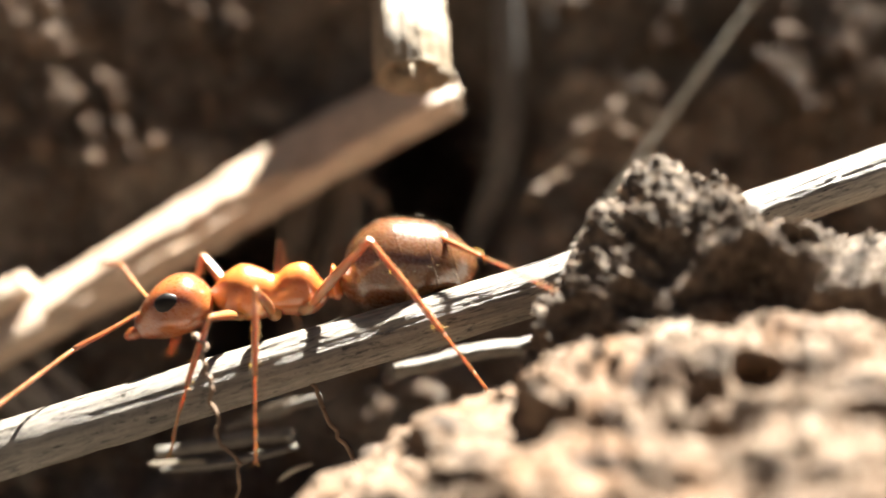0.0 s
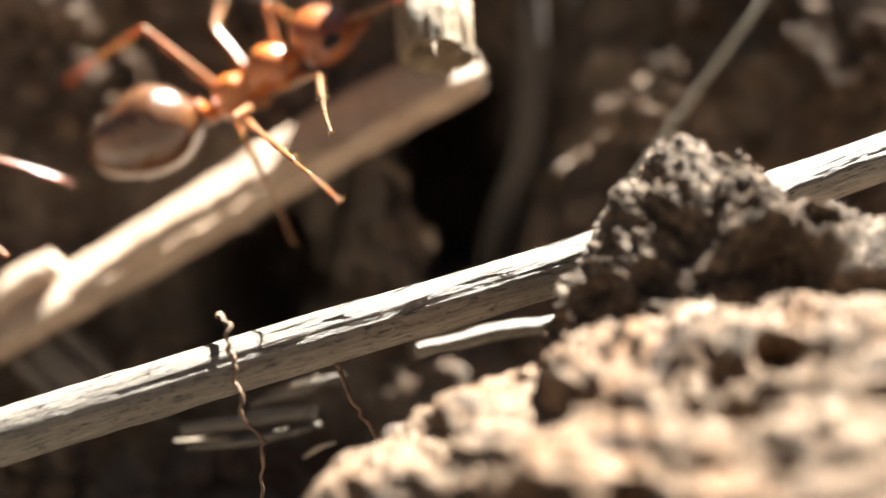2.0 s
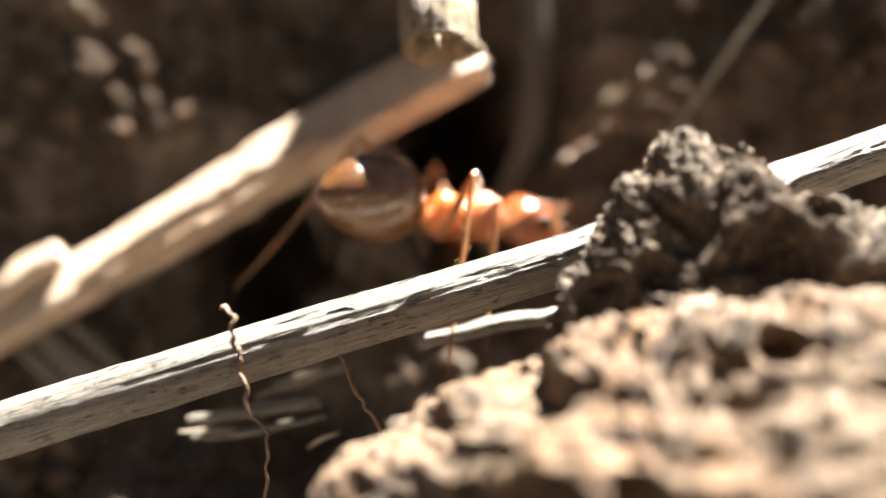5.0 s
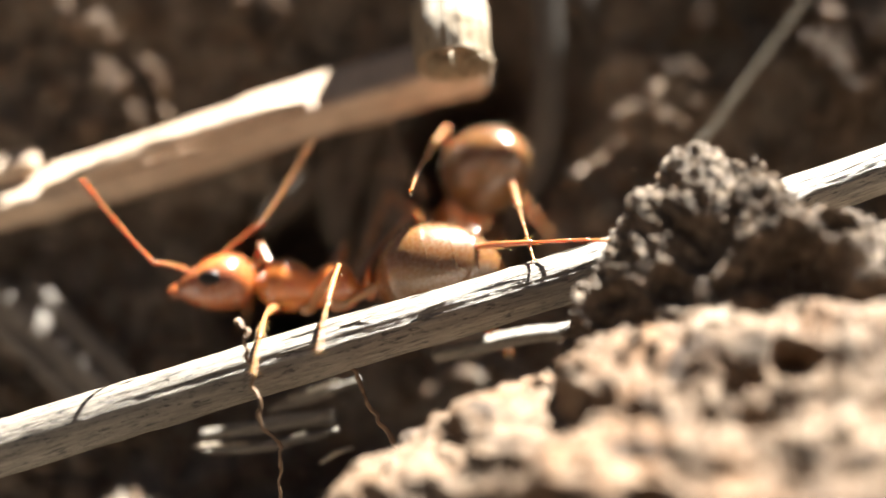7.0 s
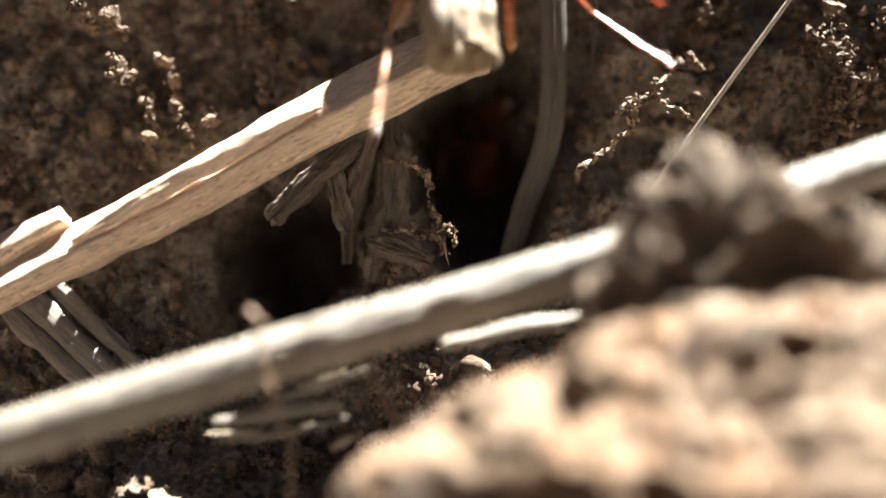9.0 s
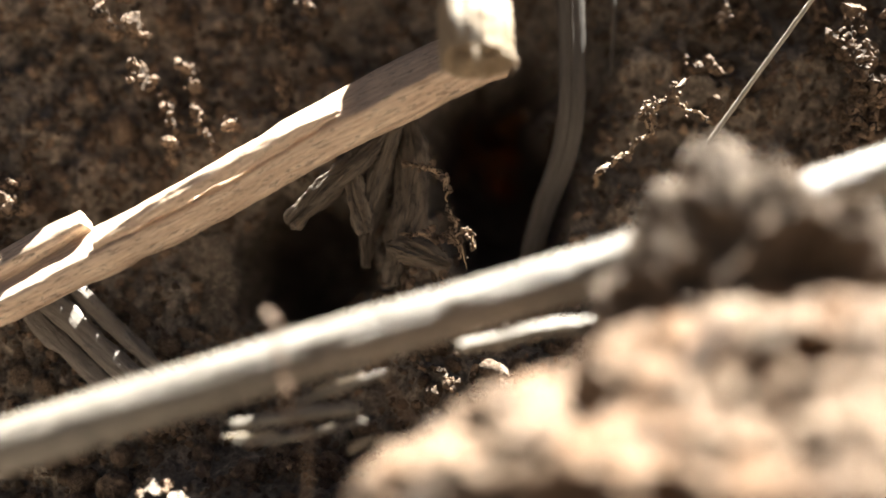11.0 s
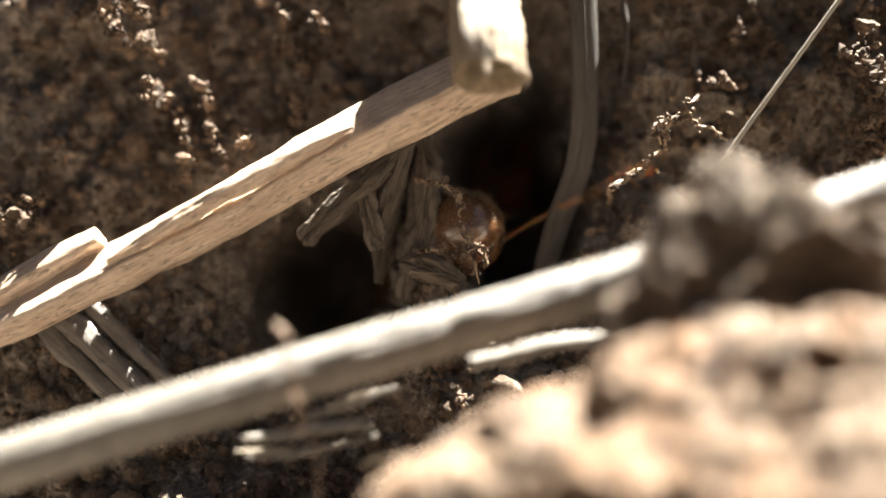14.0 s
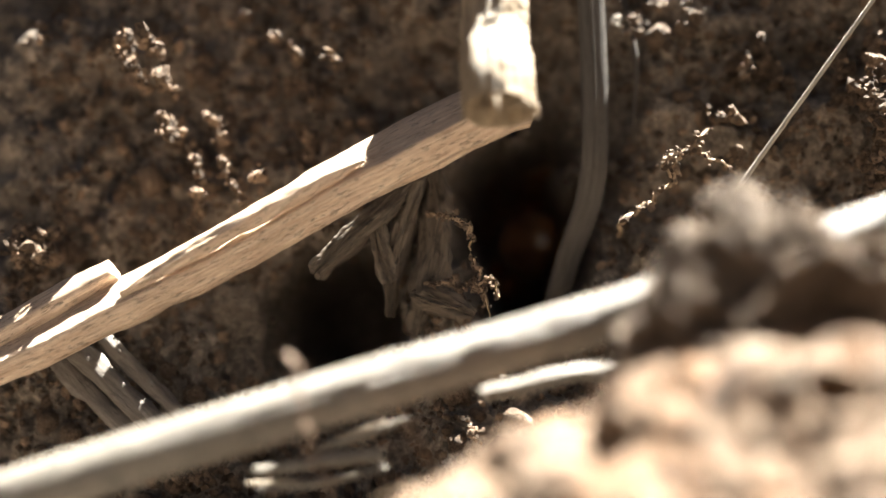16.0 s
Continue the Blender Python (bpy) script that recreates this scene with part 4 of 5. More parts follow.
def motions():
    meshes = leg_meshes()
    straw = build_split_straw()
    walk(straw, [(t, pose(x * MM, y * MM, z * MM, roll, lean, 0)) for t, x, y, z, roll, lean in [
        (0, 0.104, 29.87, 34.537, -38, -30.229), (2.5, 0.104, 29.87, 34.537, -38, -30.229), (6.35, 0.104, 29.87, 34.537, -38, -30.229), (6.5, -0.401, 29.844, 34.395, -50, -27.744),
        (6.6, -0.289, 29.832, 34.577, -50, -23.057), (6.7, -0.176, 29.821, 34.688, -50, -21.739), (7, -0.12, 29.783, 34.952, -50, -17.419), (7.5, -0.088, 29.636, 34.951, -50, -17.706),
        (7.7, -0.203, 29.587, 34.932, -50, -19.925), (7.9, -0.388, 29.537, 34.956, -50, -22.548), (8, -0.271, 29.515, 34.975, -50, -21.182), (8.3, -0.274, 29.445, 34.915, -51, -22.171),
        (8.45, -0.205, 29.41, 34.969, -51, -23.738), (8.6, -0.167, 29.4, 35.290, -52, -28.462), (8.8, -0.118, 29.407, 35.232, -52, -28.507), (9, -0.223, 29.412, 35.145, -52, -27.889),
        (9.4, -0.223, 29.412, 35.145, -52, -27.889), (16, -0.223, 29.412, 35.145, -52, -27.889)]])
    walk(build_needle(), [(t, pose(x * MM, 0, 0)) for t, x in [(0, 0), (4.2, 0), (6.3, 0.55), (7.2, 0.5), (8, 0.17), (9, 0.15), (12, 0.2), (16, 0.3)]])

    def placed(ob, t):
        """The pose of a keyed thing or part at t seconds, in its parent's space."""
        found = {}
        for c in ob.animation_data.action.layers[0].strips[0].channelbag(ob.animation_data.action_slot).fcurves:
            found[c.data_path, c.array_index] = c.evaluate(frame(t))
        q = Quaternion([found["rotation_quaternion", k] for k in range(4)]).normalized()
        return Matrix.Translation([found["location", k] for k in range(3)]) @ q.to_matrix().to_4x4()

    def along(axis, up):
        """The turn that brings y onto an axis, with z towards up."""
        y = axis.normalized()
        x = y.cross(up)
        x = x.normalized() if x.length > 1e-6 else y.orthogonal().normalized()
        return Matrix((x, y, x.cross(y))).transposed().to_4x4()

    def stride(made, start, end, held, tuck=0.0):
        """Key the limbs: a walking gait that passes through the held stances, rows of (seconds, knee, foot) in the place's millimetres."""
        ant, head, gaster, limbs = made
        times = [round(0.1 * k, 1) for k in range(int(start * 10), int(end * 10) + 1)]
        poses = {t: placed(ant, t) for t in times}
        gone, phase = 0.0, {}
        for k, t in enumerate(times):
            gone += min((poses[t].translation - poses[times[k - 1]].translation).length / MM, 1.3) if k else 0.0
            phase[t] = gone / 2.9 * 2 * math.pi
        for n, ((key, side), ob) in enumerate(limbs.items()):
            s = 1 if side == "left" else -1
            rows, lower = [], []
            for t in times:
                if key == "antenna":
                    base = poses[t] @ placed(head, t)
                    root = Vector((1.15, s * 0.2, 0.24))
                    a, b = 0.35 * math.sin(5.1 * t + 2.2 * n) + 0.55, 0.3 * math.sin(4.3 * t + 1.7 * n) + 0.15
                    knee = root + SCAPE * Vector((math.cos(a) * math.cos(b), s * math.sin(a) * math.cos(b), math.sin(b)))
                    foot = knee + LASH * Vector((0.8, s * 0.1, -0.6 + 0.3 * math.sin(3.7 * t + n))).normalized()
                else:
                    base = poses[t]
                    hip, (fem, tib, tar) = LEGS[key]
                    root = Vector((hip[0], s * hip[1], hip[2]))
                    f = phase[t] + math.pi * (("fore", "middle", "hind").index(key) + (s > 0))
                    turn = {"fore": 0.75, "middle": -0.1, "hind": -0.75}[key] + 0.3 * math.sin(f)
                    out = Vector((math.sin(turn), s * math.cos(turn), 0))
                    knee = root + fem * (0.72 * out + Vector((0, 0, 0.62 + 0.12 * max(0.0, math.cos(f)))))
                    foot = knee + (tib + tar) * (0.42 * out + Vector((0, 0, -0.85 + 0.2 * max(0.0, math.cos(f)))))
                    ahead = root + fem * Vector((0.9, s * 0.38, 0.1))
                    knee, foot = knee.lerp(ahead, tuck), foot.lerp(ahead + (tib + tar) * Vector((0.85, -s * 0.1, -0.5)), tuck)
                back = base.inverted()
                total, spread = Vector((0, 0, 0)), Vector((0, 0, 0))
                weight = 0.0
                for when, *p in held.get((key, side), ()):
                    w = max(0.0, 1 - abs(t - when) / 0.3)
                    total += w * (back @ (Vector(p[:3]) * MM) / MM)
                    spread += w * (back @ (Vector(p[3:]) * MM) / MM)
                    weight += w
                if weight > 1:
                    total, spread, weight = total / weight, spread / weight, 1.0
                knee, foot = knee * (1 - weight) + total, foot * (1 - weight) + spread
                first = (knee - root).normalized()
                if key == "antenna":
                    x, side_way = first, first.cross(foot - root)
                    y = -side_way.normalized() if side_way.length > 1e-3 else x.orthogonal().normalized()
                    rows.append((t, Matrix.Translation(root * MM) @ Matrix((x, y, x.cross(y))).transposed().to_4x4()))
                    continue
                up = along(first, Vector((0, 0, 1)))
                rows.append((t, Matrix.Translation(root * MM) @ up))
                second = up.to_3x3().inverted() @ (foot - root - first * fem)
                lower.append((t, Matrix.Translation((0, fem * MM, 0)) @ along(second, Vector((0, 0, 1)))))
            for part_of, keyed in ((ob, rows),) if key == "antenna" else ((ob[0], rows), (ob[1], lower)):
                keyed = ([(0.0, keyed[0][1])] if times[0] > 0 else []) + keyed + [(16.0, keyed[-1][1])]
                walk(part_of, keyed)

    made = build_ant("orange-brown ant with a dark glossy gaster walking over straw", ANT_GASTER, meshes)
    walk(made[0], [(t, pose(x * MM, y * MM, z * MM, rx, ry, rz)) for t, x, y, z, rx, ry, rz in [
        (0, -3.01, 24.48, 29.65, -8.63, 6.89, 181.83), (0.2, -3.58, 24.47, 29.56, -8.7, 8.81, 183.99), (0.4, -3.72, 24.45, 29.52, -8.75, 10.43, 186.17), (0.5, -3.7, 24.44, 29.56, -8.7, 8.27, 187.29),
        (0.6, -3.65, 24.43, 29.67, -8.71, 4.82, 187.39), (0.7, -3.72, 24.42, 29.87, -7.85, -2.96, 161.61), (0.8, -3.73, 24.52, 30.01, -7.08, -8.36, 150.95), (0.9, -4.17, 24.82, 30.2, -19.76, -16.2, 152.81),
        (1, -6.05, 25.42, 30.98, -20.56, -26.55, 154.82), (1.1, -7.06, 25.9, 31.34, -25.08, -33.65, 171.27), (1.2, -7.79, 26.2, 31.82, -55.35, -40.07, 167.6), (1.3, -7.91, 26.3, 31.95, -55.33, -40.38, 163.87),
        (1.4, -8.02, 26.4, 32.05, -55.3, -41.24, 162.09), (1.5, -8.13, 26.5, 32.15, -55.26, -41.85, 159.43), (1.6, -7.29, 26.6, 32.7, -31.46, -58.59, 143.11), (1.7, -7.01, 26.8, 32.8, -16.06, -61.97, 118.23),
        (1.8, -6.95, 26.9, 32.88, -15.4, -61.71, 113.64), (1.9, -4.86, 27.31, 33.77, 58.35, -50.33, 0.27), (2, -4.19, 27.6, 34.01, 52.19, -32.33, -3.78), (2.2, -3.98, 27.36, 33.95, 50.95, -20.17, -2.26),
        (2.3, -3.49, 27.23, 34.12, 50.71, -14.61, -1.53), (2.4, -2.77, 27.12, 33.95, 24.98, 0.65, -0.77), (2.5, -1.73, 27.2, 33.31, 26.36, 21.01, -0.03), (2.7, -1.39, 27.33, 32.8, 28.15, 32.47, -0.34),
        (2.9, -1.38, 27.24, 32.78, 28.08, 32.71, -0.67), (3, -1.83, 27.2, 33.15, 27.15, 29.31, -0.85), (3.1, -2.3, 27.2, 33.77, 26.9, 28.46, 0.55), (3.5, -2.37, 27.2, 33.92, 27.44, 31.64, 6.12),
        (3.7, -2.16, 27.29, 33.8, 27.11, 27.96, 14.03), (3.8, -1.42, 27.32, 33.74, 26.81, 25.39, 17.97), (3.9, -1, 27.36, 33.99, 26.43, 22.49, 21.92), (4, -0.62, 27.4, 34.22, 26.15, 20.05, 25.88),
        (4.1, -0.38, 27.78, 35.37, 26.77, 24.28, 19.42), (4.2, 0.79, 28.15, 36.56, 26.66, 25.11, 12.97), (4.5, 2.9, 29.11, 39.55, 32.69, 46.14, 0.07), (4.9, 8.75, 31.12, 44.61, 28.97, 36.52, 0.21),
        (5.6, 33.64, 40.76, 44.54, 0, 0, 0.35), (6.2, 49.42, 41.43, 44.74, 0, 0, 0.47), (16, 47.4, 42.57, 46.71, 0, 0, 3.72)]])
    walk(made[1], [(t, pose(1.15 * MM, 0, 0.08 * MM, 0, nod, turn)) for t, nod, turn in [
        (0, 13.36, 0.62), (0.2, -4.56, -1.25), (0.4, 4.11, 0.08), (0.5, 1.75, -0.11), (0.6, -1.21, 1.35), (0.7, -6.87, -9.58),
        (0.8, -9.73, -7.22), (0.9, -11.19, -9.46), (1, 17.04, -15.8), (1.1, 22.43, -24.66), (1.2, -4.5, -8.17), (1.3, -2.99, -8.71),
        (1.4, -2.67, -9.54), (1.5, -1.64, -11.08), (1.6, 19.6, -0.78), (1.7, 24.81, -1.87), (1.8, 23.82, -2.26), (1.9, 20.94, -22.25),
        (2, 4.75, 3.46), (2.2, 12.55, 2.35), (2.3, 21.7, -4.91), (2.4, 25.86, -1.36), (2.5, 28.91, -1.92), (2.7, 25.47, -3.06),
        (2.9, 23.93, -4.41), (3, 31.26, -9.78), (3.1, 34.41, -10.48), (3.5, 28.21, -2.57), (3.7, 20.11, -2), (3.8, 12.9, -0.11),
        (3.9, 9.9, -0.43), (4, 11.5, -3.04), (4.1, 6.8, 0.9), (4.2, 22.7, -5.87), (4.5, 20.9, -2.1), (4.9, 16.7, 0.6),
        (5.6, 17.7, 0), (6.2, 17.7, 0), (16, 17.7, 0)]])
    walk(made[2], [(t, pose(-1.5 * MM, 0, -0.1 * MM, 0, nod, turn)) for t, nod, turn in [
        (0, 9.18, 0.02), (0.2, 18.57, 1.33), (0.4, 11.15, 0.55), (0.5, 11.65, 0.65), (0.6, 15.36, -0.66), (0.7, 21.33, 8.14),
        (0.8, 24.8, 5.83), (0.9, 27.46, 7.32), (1, 7.13, 13.11), (1.1, -2.53, 25.16), (1.2, 0.81, 13.69), (1.3, 0.55, 13.43),
        (1.4, 0.77, 13.86), (1.5, 0.54, 14.73), (1.6, -7.46, 6.34), (1.7, -7.85, 5.03), (1.8, -4.45, 3.43), (1.9, 9.16, 7.12),
        (2, 17.06, -4.59), (2.2, 9.26, -3.27), (2.3, 1.65, 0.09), (2.4, -9.25, -0.24), (2.5, -14.65, 0.72), (2.7, -8.26, 1.18),
        (2.9, -3.58, 2.24), (3, -6.93, 5.57), (3.1, -11.95, 6.45), (3.5, -18.03, 3.17), (3.7, -11.81, 4.11), (3.8, -6.75, 3.53),
        (3.9, -4.4, 4.25), (4, -5.14, 6.57), (4.1, 1.35, 2.9), (4.2, -5.67, 6.04), (4.5, 2.6, 1.4), (4.9, 5.2, -0.4),
        (5.6, 4.6, 0), (6.2, 4.6, 0), (16, 4.6, 0)]])
    stride(made, 0, 4.6, {
        ("hind", "left"): [
            (0, -0.88, 22.43, 30.65, 1.29, 22.8, 27.91), (0.5, -1.22, 22.6, 30.38, 1.24, 22.8, 27.94), (1, -4.51, 22.77, 29.83, -3.75, 22.8, 28.24),
            (1.5, -6.33, 25.05, 29.75, -4.84, 22.8, 27.59), (2, -6.73, 27.31, 35.18, -9.46, 30.38, 34.4), (2.5, -3.41, 28.31, 35.76, -4.56, 31.84, 37.68),
            (3, -3.35, 28.21, 35.79, -4.53, 31.84, 37.51), (3.5, -3.63, 29.2, 36.13, -4.71, 32.95, 37.61)],
        ("hind", "right"): [
            (0, -0.17, 24.74, 31.04, 1.61, 22.8, 30.19), (0.5, -1.42, 24.82, 31.48, 0.21, 28.37, 29.99), (1, -2.97, 25.71, 31.48, -1, 29, 29.81),
            (1.5, -4.87, 27.17, 31.26, -2.96, 24.34, 28.85), (2, -3.77, 25.34, 32.59, -2.48, 22.8, 31.57), (2.5, -4.16, 25.03, 32.8, -5.85, 28.83, 32.46),
            (3, -3.74, 24.71, 33.22, -5.93, 28.24, 32.71), (3.5, -4.03, 24.52, 33.84, -6.06, 28.08, 33.03), (4, -2.85, 24.8, 33.71, -5.83, 27.62, 32.9)],
        ("middle", "left"): [
            (0, -2.98, 22.41, 29.74, -3.04, 22.8, 26.71), (0.5, -3.01, 22.38, 29.02, -2.9, 22.8, 27.1), (1, -5.51, 23.57, 30.49, -4.68, 22.8, 28.13),
            (2, -5.35, 28.63, 35.42, -5.56, 31.25, 36.95)],
        ("fore", "left"): [
            (0, -3.85, 22.63, 29.22, -4.21, 22.8, 28.23), (0.5, -4.42, 22.53, 29.12, -4.59, 22.8, 28.16), (1, -6.69, 23.97, 30.72, -6.72, 22.8, 30.04),
            (1.5, -8.63, 25.27, 32.02, -8.52, 23.71, 29.98), (2.5, -0.14, 27.69, 34.1, -0.5, 29.98, 33.01), (3, -0.37, 28.39, 33.7, -0.69, 30.63, 32.48),
            (3.5, -0.97, 28.67, 34.2, -1.23, 31, 33.15), (4, 1.1, 27.8, 34.47, 3.1, 29.4, 34.51)],
        ("antenna", "left"): [
            (0, -6.67, 23.75, 28.57, -6.86, 21.76, 27.74), (0.5, -6.31, 22.48, 30.22, -6.7, 20.35, 30.32), (1, -8.01, 24.78, 31.95, -8.37, 22.65, 31.82)],
        ("antenna", "right"): [
            (0, -6.24, 25.71, 30.24, -7.36, 27.44, 30.9), (1, -8.05, 28.08, 32.83, -7.66, 29.84, 34.02), (1.5, -9.64, 28.16, 35.08, -9.4, 29.87, 36.38),
            (2.5, 1.2, 25.75, 32.07, 1.94, 23.73, 32.26), (3, 1.05, 25.85, 31.91, 2.08, 23.98, 32.24), (3.5, 0.13, 25.95, 31.82, 1.07, 24.27, 30.84),
            (4, 1.69, 26.75, 32.47, 1.69, 24.96, 31.26)],
        ("middle", "right"): [
            (1.5, -6.66, 28.1, 33.03, -6.99, 31, 32.19), (2.5, -2.22, 25.6, 31.73, -2.59, 28.27, 30.32), (3, -1.72, 25.58, 31.71, -1.49, 28.11, 30.04),
            (3.5, -2.21, 25.46, 32.65, -1.92, 28.25, 31.48)],
        ("fore", "right"): [
            (2, -2.62, 26.25, 33.97, -2.29, 24.1, 32.62), (2.5, -0.49, 25.85, 32.11, 0.03, 24.41, 30.05), (3, -0.83, 26.14, 31.38, 0.02, 24.36, 29.75),
            (3.5, -1.13, 27.2, 31.96, 0.01, 26.21, 29.89)],
    })

    made = build_ant("amber ant with a pale glossy gaster beside the straw", ANT_GOLD, meshes)
    walk(made[0], [(t, pose(x * MM, y * MM, z * MM, rx, ry, rz)) for t, x, y, z, rx, ry, rz in [
        (0, -16.98, 26.54, 32.33, 24.17, -7.49, -1.58), (1.9, -15.01, 26.16, 31.89, 24.08, -5.98, -0.12), (2.3, -10.99, 25.74, 31.49, 24.1, -12.9, -7.57), (2.4, -9.89, 25.64, 31.37, 24.04, -14.72, -11.32),
        (2.5, -9.18, 25.64, 31.37, 24.23, -20.03, -15.08), (2.6, -8.53, 25.53, 31, 24.29, -19.09, -10.51), (2.7, -7.77, 25.42, 30.77, 24.19, -16.25, -5.94), (2.8, -6.45, 25.42, 30.75, 24.25, -15.3, -1.37),
        (2.9, -5.55, 25.31, 30.65, 24.27, -13.89, 3.2), (3, -5.54, 25.3, 30.67, 24.06, -8.36, 7.77), (3.1, -4.84, 25.28, 30.73, 23.81, -7.11, 5.89), (3.2, -4.81, 25.36, 30.47, 23.65, 3.5, 4),
        (3.3, -4.49, 25.44, 30.03, 20.46, 3.46, 35), (3.4, -3.73, 25.52, 29.66, 20.71, 2.15, 30.12), (3.5, -3.09, 25.7, 29.38, 19.03, -0.7, 34.15), (3.6, -2.48, 26.02, 29.39, 17.58, 1.48, 42.04),
        (3.8, -1.5, 26.46, 29.34, 19.79, -0.68, 34.75), (4, -1.17, 26.7, 29.45, 17.06, -3.31, 46.41), (4.2, -1.7, 26.7, 29.91, 18.72, -1.92, 40.34), (4.6, -0.37, 27.59, 30.26, 22.46, -3.46, 20.43),
        (5.4, 0.63, 28.48, 30.99, 9.96, 14.09, 69.93), (6.3, 0.11, 31.40, 30.98, -8.51, 20.2, 106.38), (6.5, 0.02, 31.40, 30.73, -8.81, 22.24, 107.36), (6.7, -0.00, 31.00, 30.89, -8.42, 21.74, 106.28),
        (7, -0.05, 30.2, 30.92, -8.14, 21.11, 105.15), (7.3, -0.25, 30.8, 30.77, -8.59, 20.68, 105.77), (7.5, -0.17, 33.00, 30.54, -4.34, 19.55, 97.71), (7.6, 0.1, 35.0, 31.4, -4.34, 19.55, 97.71),
        (7.8, 0.75, 38.0, 32.8, -4.34, 19.55, 97.71), (8, 0.9, 41.0, 33.6, -4.34, 19.55, 97.71), (16, 0.9, 43.6, 33.6, -4.34, 19.55, 97.71)]])
    walk(made[1], [(t, pose(1.15 * MM, 0, 0.08 * MM, 0, nod, turn)) for t, nod, turn in [
        (0, 18.3, 0.1), (1.9, 23.8, -2.3), (2.3, 18.7, -0.74), (2.4, 22.55, -3.31), (2.5, 23.8, -2.87), (2.6, 7.6, 3.67),
        (2.7, 5.2, 3.22), (2.8, 16.1, -1.43), (2.9, 8.6, 1.21), (3, 15.7, -2.34), (3.1, 8.62, 1.73), (3.2, 16.64, -1.91),
        (3.3, 12.76, 26.66), (3.4, 0.18, -13.67), (3.5, -14.1, -6.31), (3.6, -0.24, 0.38), (3.8, 8.47, 12.65), (4, -1.02, 9.92),
        (4.2, 13.24, 19.36), (4.6, 7.6, 3.4), (5.4, 6.9, -14.6), (6.3, 13.4, -7.1), (6.5, 11.4, -7.7), (6.7, 12.7, -8),
        (7, 14.6, -6.6), (7.3, 19.8, -5.4), (7.5, 17, -4.1), (7.6, 17, -4.1), (7.8, 17, -4.1), (8, 17, -4.1),
        (16, 17, -4.1)]])
    walk(made[2], [(t, pose(-1.5 * MM, 0, -0.1 * MM, 0, nod, turn)) for t, nod, turn in [
        (0, 4.7, -0.1), (1.9, 1.7, 1.3), (2.3, 4.5, 0), (2.4, 2, 1.2), (2.5, 3.5, 0.5), (2.6, 9.89, -1.94),
        (2.7, 11.79, -2.29), (2.8, 6.38, 0.67), (2.9, 10.08, -0.48), (3, 5.47, 2.08), (3.1, 11.51, -0.73), (3.2, 7.55, 0.96),
        (3.3, 10.18, -19.05), (3.4, 20.32, 10.34), (3.5, 30.86, 4.23), (3.6, 20.09, -0.5), (3.8, 12.05, -9.05), (4, 17.31, -6.4),
        (4.2, 7.96, -14), (4.6, 11.9, -2.5), (5.4, 12, 10.2), (6.3, 8.3, 5.02), (6.5, 10.11, 5.54), (6.7, 9.25, 5.66),
        (7, 7.92, 4.55), (7.3, 3.99, 3.7), (7.5, 5.56, 2.67), (7.6, 5.56, 2.67), (7.8, 5.56, 2.67), (8, 5.56, 2.67),
        (16, 5.56, 2.67)]])
    stride(made, 2, 8.2, {
        ("fore", "right"): [
            (2.5, -7.59, 25.34, 29.87, -7.6, 25.04, 27.32), (3, -3.91, 24.3, 29.46, -3.54, 22.8, 28.59), (3.5, -2.11, 24.39, 29.44, -2, 22.8, 28.73),
            (4, 0.24, 26, 29.99, 0.16, 23.7, 28.86)],
        ("middle", "right"): [
            (2.5, -8.18, 24.11, 29.99, -7.25, 22.8, 28.21), (3, -5.13, 23.4, 30.71, -5.63, 22.8, 27.98)],
        ("antenna", "right"): [
            (2.5, -5.75, 25.21, 30.97, -3.89, 25.47, 29.9), (3, -2.5, 23.93, 30.65, -1.67, 22.16, 29.72)],
        ("hind", "right"): [
            (3, -5.8, 22.59, 30.72, -8.2, 22.8, 27.47), (3.5, -4.17, 22.59, 29.18, -8.3, 22.8, 27.2), (4, -1.95, 28.6, 28.89, -2.82, 32.45, 27.52),
            (6.5, 2.29, 30.41, 32.7, 2.63, 26.42, 31.49), (7, 1.18, 27.27, 32.11, 1.44, 23.53, 30.26), (7.5, -0.05, 30.49, 32.41, 0.34, 27.36, 29.67),
            (7.6, -0.09, 32.01, 32.58, 1.14, 28.68, 30.36)],
        ("hind", "left"): [
            (3, -6.8, 26.71, 32.66, -9.56, 29.84, 32.9), (3.5, -4.58, 25.24, 31.63, -7.89, 22.69, 31.77), (4, -2.98, 26.1, 31.53, -6.69, 24.18, 31.27),
            (6.5, -0.84, 30.15, 33.07, -1.21, 26.26, 31.6), (7, -0.24, 28.19, 33.18, -1.01, 24.42, 31.54), (7.5, -1.42, 31.85, 32.79, -1.47, 27.96, 31.25)],
        ("antenna", "left"): [
            (3, -2.92, 27.35, 31.25, -2.49, 29.29, 32.1)],
        ("middle", "left"): [
            (3.5, -3.6, 25.84, 30.99, -5.1, 28.25, 32.08), (4, -0.12, 26.91, 30.43, -1.32, 29.52, 31.41)],
    })

    made = build_ant("orange ant with long legs climbing over the split straw", ANT_GOLD, meshes)
